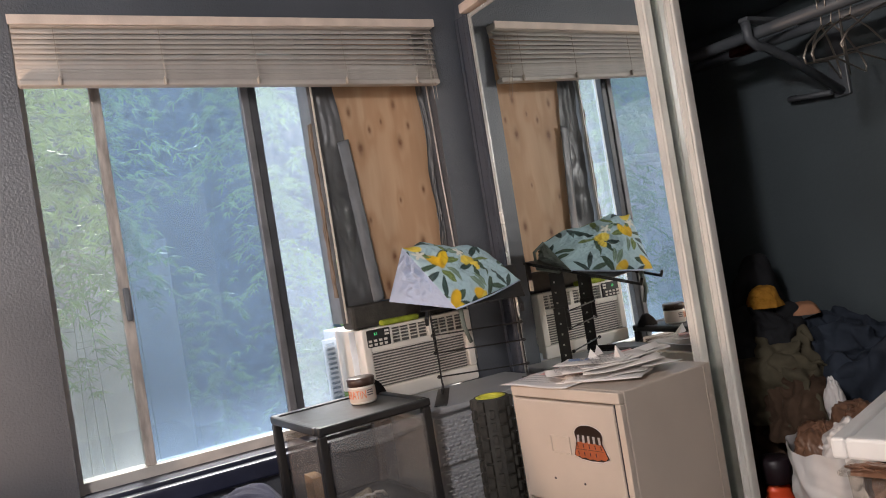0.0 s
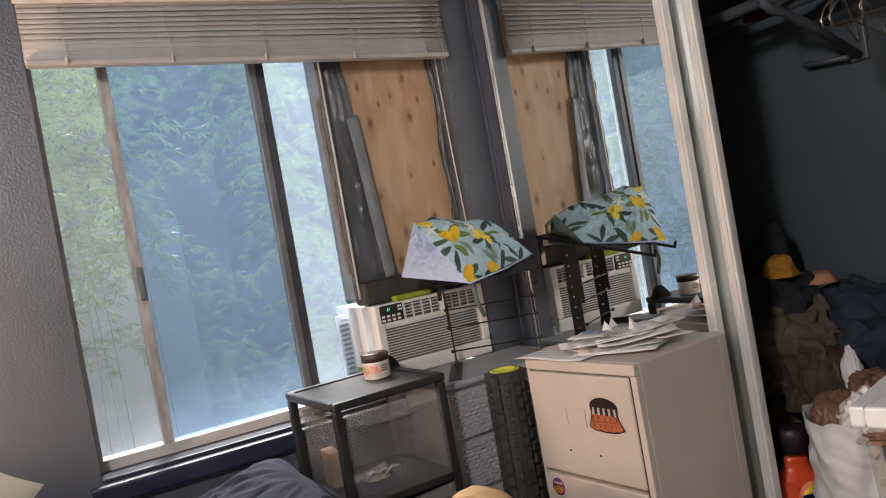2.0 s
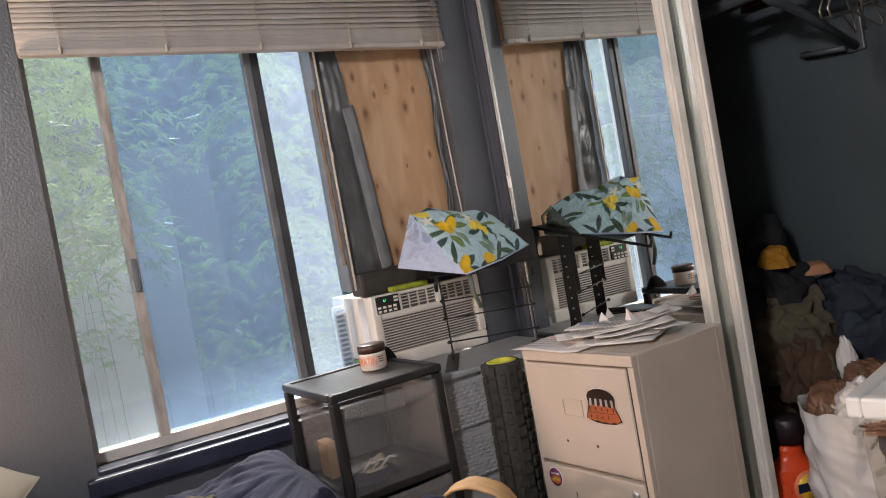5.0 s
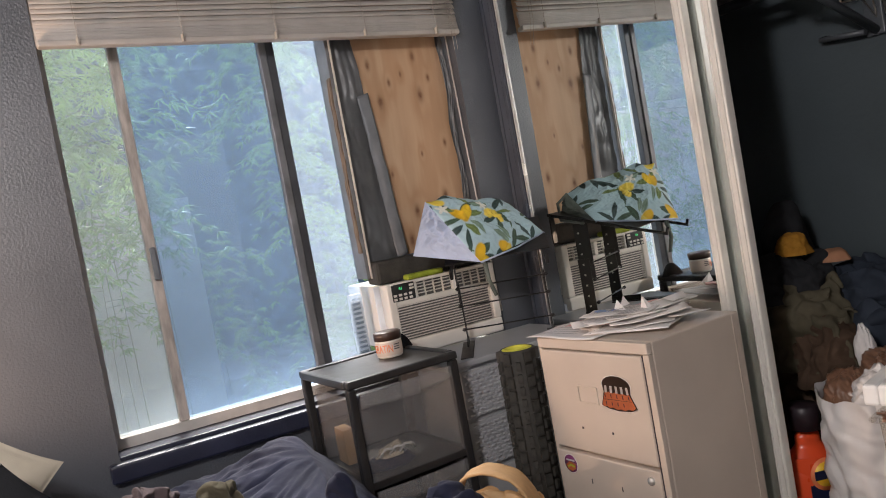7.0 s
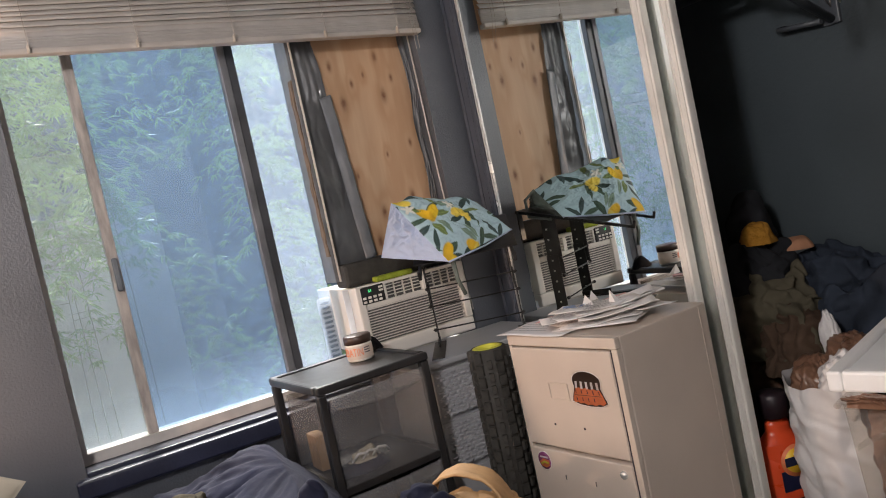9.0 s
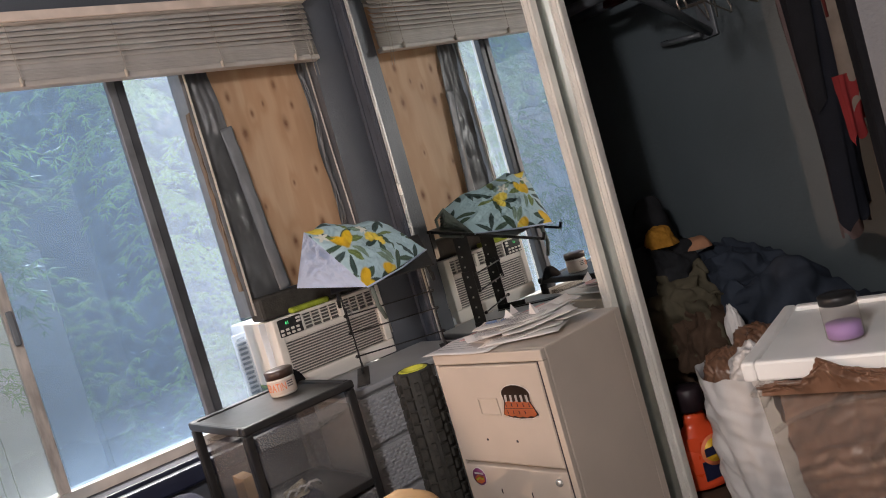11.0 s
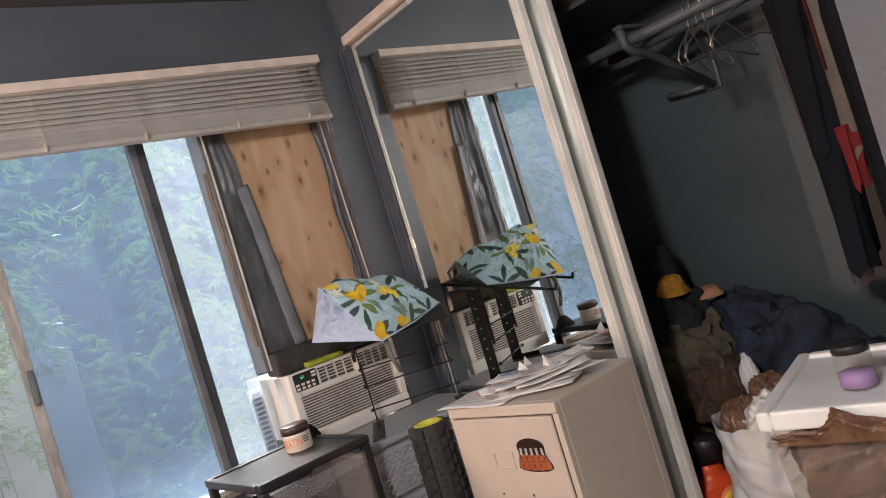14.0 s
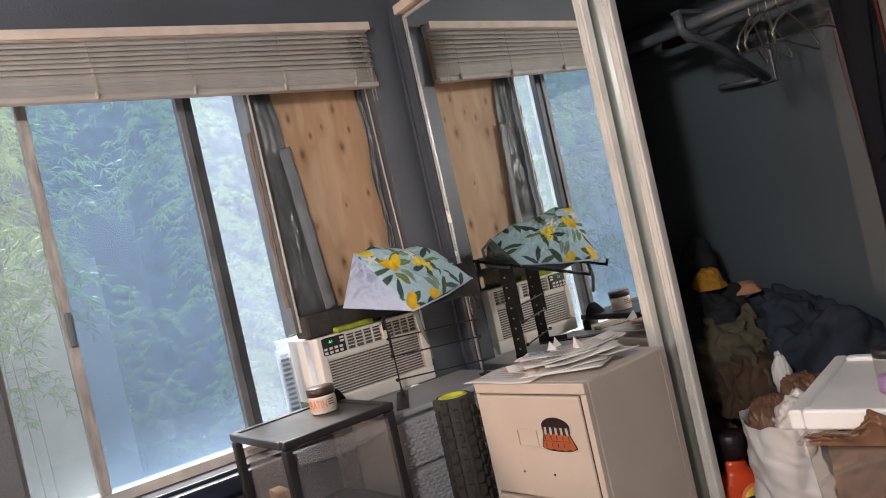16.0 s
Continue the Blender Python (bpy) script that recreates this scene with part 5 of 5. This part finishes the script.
# storage tote
BT = pose(-0.222, -1.405, 0, 0, 0, 14)   # the corner by the white bag; x to the closet, -y along its front
tote = thing("storage_tote", "clear plastic storage tote stuffed with brown bags", "storage box", BT)


def tote_fn(u, v):
    s = u * 4
    i = min(int(s), 3)
    f = s - i
    c = [(0, 0), (0, -1), (1, -1), (1, 0), (0, 0)]
    x = c[i][0] + (c[i + 1][0] - c[i][0]) * f
    y = c[i][1] + (c[i + 1][1] - c[i][1]) * f
    taper = 0.03 * (1 - v)
    return Vector((0.01 + taper + x * (0.35 - 2 * taper), -0.015 - taper + y * (0.50 - 2 * taper), 0.005 + 0.56 * v))


part("tub", surface(64, 16, tote_fn, 0.003), CLEAR, tote)
part("tub_rim", tube([(0.0, -0.006, 0.565), (0.0, -0.522, 0.565), (0.37, -0.522, 0.565), (0.37, -0.006, 0.565), (0.0, -0.006, 0.565)], 0.006, 8), CLEAR, tote)


def swoop(u, v):
    return Vector((0.006 - 0.004 * v, -0.03 - 0.46 * u, 0.475 + 0.07 * math.sin(u * math.pi) ** 0.8 + 0.012 * v))


part("moulded_band", surface(30, 2, swoop, 0.003), CLEAR, tote, "", True)
def pressed(front, seed, lo, hi, a0, a1, deep):
    """Crumpled film pressed flat against the tub's long front or its end."""
    def fn(u, v):
        p = Vector((u * (a1 - a0), v * (hi - lo), 0))
        k = plates(p, 13, seed) * 0.022 + plates(p, 36, seed + 2) * 0.010 + 0.012 * noise.noise(p * 9 + Vector((seed, 0, 0)))
        z = lo + (hi - lo) * v + 0.006 * noise.noise(p * 30)
        taper = 0.03 * (1 - z / 0.56)
        along = -(a0 + (a1 - a0) * u)
        d = deep + max(-0.016, k)
        return Vector((0.016 + taper + d, along, z)) if front else Vector((-along, -0.02 - taper - d, z))
    return surface(110, 100, fn)


part("film_front", pressed(True, 3.0, 0.03, 0.555, 0.05, 0.47, 0.02), BAG_BR, tote, "crumpled shiny brown bags", True)
part("film_end", pressed(False, 7.0, 0.03, 0.555, 0.05, 0.32, 0.02), BAG_BR, tote, "crumpled shiny brown bags", True)
part("clear_wrap", pressed(True, 11.0, 0.03, 0.33, 0.045, 0.2, 0.004), WRAP, tote, "crumpled clear wrap", True)

RISE = (0.02, 0.03, 0.035, 0.085, 0.06, 0.05, 0.045, 0.045, 0.05, 0.06, 0.065, 0.06, 0.05)


def rim_film(u, v):
    k = u * (len(RISE) - 1)
    i = min(int(k), len(RISE) - 2)
    h = RISE[i] + (RISE[i + 1] - RISE[i]) * (k - i)
    y, c, s = -0.03 - 0.49 * u, math.cos(math.pi * v), math.sin(math.pi * v)
    q = Vector((y + v * 0.05, v * 0.06, 0))
    f = 1.2 * plates(Vector((y, v * 0.11, 0.02 * v)), 30, 3) + 0.8 * plates(Vector((y, v * 0.11, 0)), 80, 9) + 0.4 * plates(Vector((y, v * 0.11, 0)), 170, 12)
    return Vector((0.0 - (0.016 + 0.012 * f * s) * c - (0.016 + 0.008 * f) * s, y + 0.006 * f * s, 0.568 + 0.82 * h * s ** 0.6 + 0.006 * f * s))


part("brown_film", surface(420, 60, rim_film), BAG_BR, tote, "shiny brown bag poking over the rim", True)
lid = thing("tote_lid", "white plastic tote lid resting askew on the tote", "lid", BT @ pose(0, 0, 0.612, 0, -1.5, 0))
part("panel", box(0.02, 0.38, -0.53, -0.02, 0.0, 0.012, 0.004), WHITE_P, lid)
bm = box(0, 0.4, -0.024, 0.004, -0.02, 0.022, 0.006)
box(0, 0.4, -0.554, -0.526, -0.02, 0.022, 0.006, bm=bm)
box(0.0, 0.026, -0.526, -0.024, -0.02, 0.022, 0.006, bm=bm)
box(0.374, 0.402, -0.526, -0.024, -0.02, 0.022, 0.006, bm=bm)
part("rim", bm, WHITE_P, lid)
hnd = part("handle", box(0.385, 0.42, -0.42, -0.24, 0.005, 0.03, 0.008), BLACK, lid, "black lid handle")
LILAC_WAX = material("lilac_wax", (0.5, 0.28, 0.68), 0.5, noise_scale=12, vary=0.06)
JAR_GLASS = clear_plastic("jar_glass", (0.4, 0.38, 0.4), 0.2, 0.05)
candle = thing("candle_jar", "glass candle jar with lilac wax and a dark lid", "candle", pose(-0.06, -1.548, 0.632))
part("glass", lathe([(0, 0), (0.032, 0), (0.036, 0.004), (0.036, 0.07), (0.032, 0.075)], 30), JAR_GLASS, candle, "", True)
part("wax", lathe([(0, 0.004), (0.033, 0.004), (0.033, 0.032), (0, 0.032)], 30), LILAC_WAX, candle, "", True)
part("lid", lathe([(0, 0.092), (0.034, 0.092), (0.036, 0.09), (0.036, 0.074), (0, 0.074)], 30), BLACK, candle, "", True)

# ---- bed ----
bed = thing("bed", "low bed with a dark blue fitted sheet", "bed")
part("mattress", box(-3.2, -0.80, -2.15, -0.50, 0.18, 0.41, 0.06, seg=4), SHEET, bed, "", True)
part("base", box(-3.2, -0.84, -2.12, -0.52, 0.0, 0.18), DARK_CLOTH, bed)
part("headboard_mattress", box(-3.2, -0.96, -0.498, -0.06, 0.0, 0.41, 0.05, seg=4), SHEET, bed, "", True)


def comforter_fn(u, v):
    x, y = -1.75 + 0.83 * u, -0.07 - 0.75 * v
    edge = min(1, (1 - u) * 7) * min(1, v * 12 + 0.3)
    z = 0.40 + (0.07 + 0.03 * u) * edge * (1 - 0.75 * max(0, v - 0.3)) + 0.02 * noise.noise(Vector((x * 3, y * 3, 2)))
    z += 0.085 * math.exp(-((x + 1.08) / 0.17) ** 2 - ((y + 0.30) / 0.2) ** 2)
    a, r = math.atan2(y + 0.42, x + 1.0), math.hypot(x + 1.0, y + 0.42)
    q = Vector((a * 1.1, r * 1.3, 0))
    z += 0.016 * (fold(q, 2.6, 3) - 0.6) * min(1, r * 4) + 0.007 * (fold(q, 6.5, 5) - 0.6) * min(1, r * 5)
    return Vector((x, y, max(z, 0.395)))


tagged(part("comforter", surface(160, 130, comforter_fn), SHEET, None, "", True), "rumpled navy comforter on the bed by the window", "comforter")
for k, (x, y, rx, ry, h, mat, lab) in enumerate(((-1.03, -0.60, 0.055, 0.04, 0.14, SHEET, "twisted fold of navy sheet on the bed"), (-0.89, -0.80, 0.14, 0.13, 0.06, SHEET, "loose navy sheet bunched at the bed's edge"),
                                                 (-1.46, -0.40, 0.2, 0.12, 0.17, MAUVE, "crumpled taupe blanket on the bed"), (-1.27, -0.42, 0.09, 0.07, 0.14, OLIVE, "rolled khaki garment on the bed"),
                                                 (-1.16, -0.46, 0.09, 0.07, 0.115, OLIVE, "crumpled khaki garment on the bed"))):
    tagged(part("bed_linen", heap(x, y, 0.405, rx, ry, h, 70.0 + k, 80, 0.034 * min(1, rx / 0.13), 8.5, power=2.4), mat, None, "", True), lab, "bed linen")


def cushion(name, m, w, h, d, mat, label):
    """A stuffed pillow: two bulging sheets that meet in pointed corners."""
    def side(s):
        def fn(u, v):
            x, y = 2 * u - 1, 2 * v - 1
            fat = (1 - abs(x) ** 2.6) * (1 - abs(y) ** 2.6)
            return Vector((w * x * (1 - 0.07 * (1 - y * y)), h * y * (1 - 0.07 * (1 - x * x)), s * (d * fat ** 0.6 + 0.006 * fat * noise.noise(Vector((x * 3, y * 3, s))))))
        return surface(36, 36, fn)
    bm = side(1)
    add(bm, side(-1))
    bmesh.ops.remove_doubles(bm, verts=bm.verts, dist=0.0005)
    return tagged(part(name, bm, mat, None, "", True, m), label, "pillow")


cushion("pillow", pose(-1.82, -0.40, 0.637, 82) @ pose(0, 0, 0, 0, 0, -41), 0.13, 0.2, 0.05, PILLOW_M, "cream pillow propped up on the bed")
cushion("pillow", pose(-1.748, -0.56, 0.53, 80) @ pose(0, 0, 0, 0, 0, -45), 0.13, 0.2, 0.055, DARK_CLOTH, "charcoal pillow leaning on the cream one")

pb = thing("tan_bag", "crumpled tan bag with an arched handle beside the bed", "bag")
part("bag_body", heap(-0.68, -0.80, 0.0, 0.11, 0.16, 0.41, 25.0, 60, 0.03, 9, power=7, turn=0.5), KRAFT, pb, "", True)


def band(u, v):
    a = math.pi * u
    x, y = -0.715 + 0.075 * -math.cos(a) * 0.75, -0.765 - 0.095 * -math.cos(a)
    z = 0.36 + 0.125 * math.sin(a) ** 0.7
    k = 0.005 * (fold((u, v, 0), 4, 3) - 0.5)
    out = Vector((-math.cos(a) * 0.5, math.cos(a) * 0.6, math.sin(a))).normalized()
    return Vector((x, y, z)) + Vector((0.78, 0.62, 0)) * 0.065 * (v - 0.5) + out * k


part("handle", surface(40, 10, band, 0.006), KRAFT, pb, "broad arched tan handle", True)
tagged(part("pouch", heap(-0.61, -0.10, 0.703, 0.05, 0.03, 0.05, 26.0, 24, 0.004, 6), DARK_CLOTH, None, "", True), "small black cloth pouch on the cart", "pouch")

# bedside lamp, out of view: the added bowl throws its light upwards and sideways
bl = thing("bedside_lamp", "unseen bedside lamp, its open metal bowl added to cut off light", "lamp", pose(LAMP.x, LAMP.y, 0))
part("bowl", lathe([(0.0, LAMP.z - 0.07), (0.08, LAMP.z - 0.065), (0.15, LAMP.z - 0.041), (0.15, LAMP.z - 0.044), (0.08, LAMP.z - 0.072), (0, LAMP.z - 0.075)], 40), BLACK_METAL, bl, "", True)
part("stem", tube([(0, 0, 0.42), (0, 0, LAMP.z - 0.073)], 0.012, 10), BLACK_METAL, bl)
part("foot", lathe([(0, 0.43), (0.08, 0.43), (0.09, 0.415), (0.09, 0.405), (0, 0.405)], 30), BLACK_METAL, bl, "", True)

# room lamp out of view: socket and cord are added around the bulb
pl = thing("added_room_lamp", "unseen room lamp, added as a bare bulb under a white socket", "lamp", pose(BULB.x, BULB.y, 0))
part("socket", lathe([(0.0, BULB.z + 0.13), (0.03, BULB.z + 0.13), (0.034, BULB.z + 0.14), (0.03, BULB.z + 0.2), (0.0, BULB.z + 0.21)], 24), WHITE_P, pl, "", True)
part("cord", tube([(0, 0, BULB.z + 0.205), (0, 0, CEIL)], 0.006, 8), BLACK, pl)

# ---- outdoors ----
struct("ground", surface(60, 60, lambda u, v: Vector((-60 + 120 * u, 0.18 + 120 * v ** 2, -0.35 + 0.06 * noise.noise(Vector((u * 40, v * 40, 0)))))), GROUND, "grey brown ground strewn with dry leaves")
# Plain backdrop whose dark colour stands for greenery in shade.
struct("backdrop", box(-12, 12, 9, 9.1, -0.4, 7), FAR_SHADE, "shaded bluish wall of distant greenery")


struct("garden_wall", box(-7, -0.70, 2.6, 2.8, -0.4, 1.50), GARDEN, "shaded grey garden wall behind the bamboo", "wall")
planter = thing("planter_box", "weathered grey timber planter with a pale cap board", "planter", pose(-2.93, 2.0, -0.35))
part("box", box(-0.6, 0.36, -0.2, 0.2, 0, 1.92), GARDEN, planter)
part("cap", box(-0.68, 0.5, -0.26, 0.26, 1.92, 1.98, 0.006), CAPBOARD, planter, "pale cap board")


def bamboo(x, y, n, seed, low=0.9, height=3.4, spread=0.5, size=0.72):
    """A clump whose side twigs droop and end in fans of narrow leaves."""
    rnd = random.Random(seed)
    t = thing("bamboo", "bamboo clump with drooping fans of narrow leaves", "bamboo", pose(x, y, -0.35))
    culms, leaves = bmesh.new(), bmesh.new()
    for c in range(max(2, n // 2)):
        a = rnd.uniform(0, 6.28)
        foot = Vector((math.cos(a), math.sin(a), 0)) * spread * rnd.uniform(0.1, 0.6)
        lean = Vector((math.cos(a), math.sin(a), 0)) * rnd.uniform(0.05, 0.4)
        pts = [foot + lean * (k / 7) ** 2 + Vector((0, 0, height * k / 7)) for k in range(8)]
        tube(pts, [0.003 - 0.0003 * k for k in range(8)], 6, culms)
        for k in range(30):
            f = low / height + (1 - low / height) * rnd.random()
            i = min(int(f * 7), 6)
            p = pts[i].lerp(pts[i + 1], f * 7 - i)
            b = rnd.uniform(0, 6.28)
            out, reach = Vector((math.cos(b), math.sin(b), 0)), rnd.uniform(0.15, 0.42)
            twig = [p + out * reach * q + Vector((0, 0, 0.10 * q - 0.26 * q * q)) for q in (0, 0.35, 0.7, 1.0)]
            tube(twig, [0.0022, 0.0018, 0.0014, 0.001], 4, culms, False)
            for q in range(7):
                g = 0.3 + 0.7 * q / 6
                j = min(int(g * 3), 2)
                node = twig[j].lerp(twig[j + 1], g * 3 - j) + Vector((rnd.uniform(-0.03, 0.03), rnd.uniform(-0.03, 0.03), rnd.uniform(-0.02, 0.02)))
                mid = b + rnd.uniform(-0.7, 0.7)
                for w in range(rnd.randint(5, 8)):
                    ang = mid + (w - 3) * 0.5 + rnd.uniform(-0.12, 0.12)
                    d = Vector((math.cos(ang), math.sin(ang), rnd.uniform(-0.75, 0.2))).normalized()
                    ln = rnd.uniform(0.07, 0.13) * size
                    s = d.cross(Vector((rnd.uniform(-0.5, 0.5), rnd.uniform(-0.5, 0.5), 1))).normalized() * ln * 0.075
                    droop = Vector((0, 0, ln * 0.22))
                    tip = [node, node + d * ln * 0.35 + s, node + d * ln - droop, node + d * ln * 0.35 - s]
                    leaves.faces.new([leaves.verts.new(p2) for p2 in tip])
    part("culms", culms, CULM, t, "", True)
    tagged(part("leaves", leaves, LEAF, t), kind="stuff")
    return t


for i, (x, y, n, low) in enumerate(((-1.42, 1.35, 5, 1.45), (-1.15, 1.75, 5, 1.5), (-0.95, 2.1, 3, 1.5), (-0.12, 1.7, 5, 0.6), (0.15, 2.3, 4, 0.5), (-1.95, 1.3, 6, 0.9), (-2.3, 1.8, 5, 1.1),
                                    (-0.4, 3.4, 5, 0.4), (0.6, 3.6, 5, 0.4), (-2.9, 1.6, 3, 2.0), (-0.9, 4.2, 4, 1.4), (-1.45, 2.2, 3, 1.1))):
    bamboo(x, y, n, 40 + i, low)
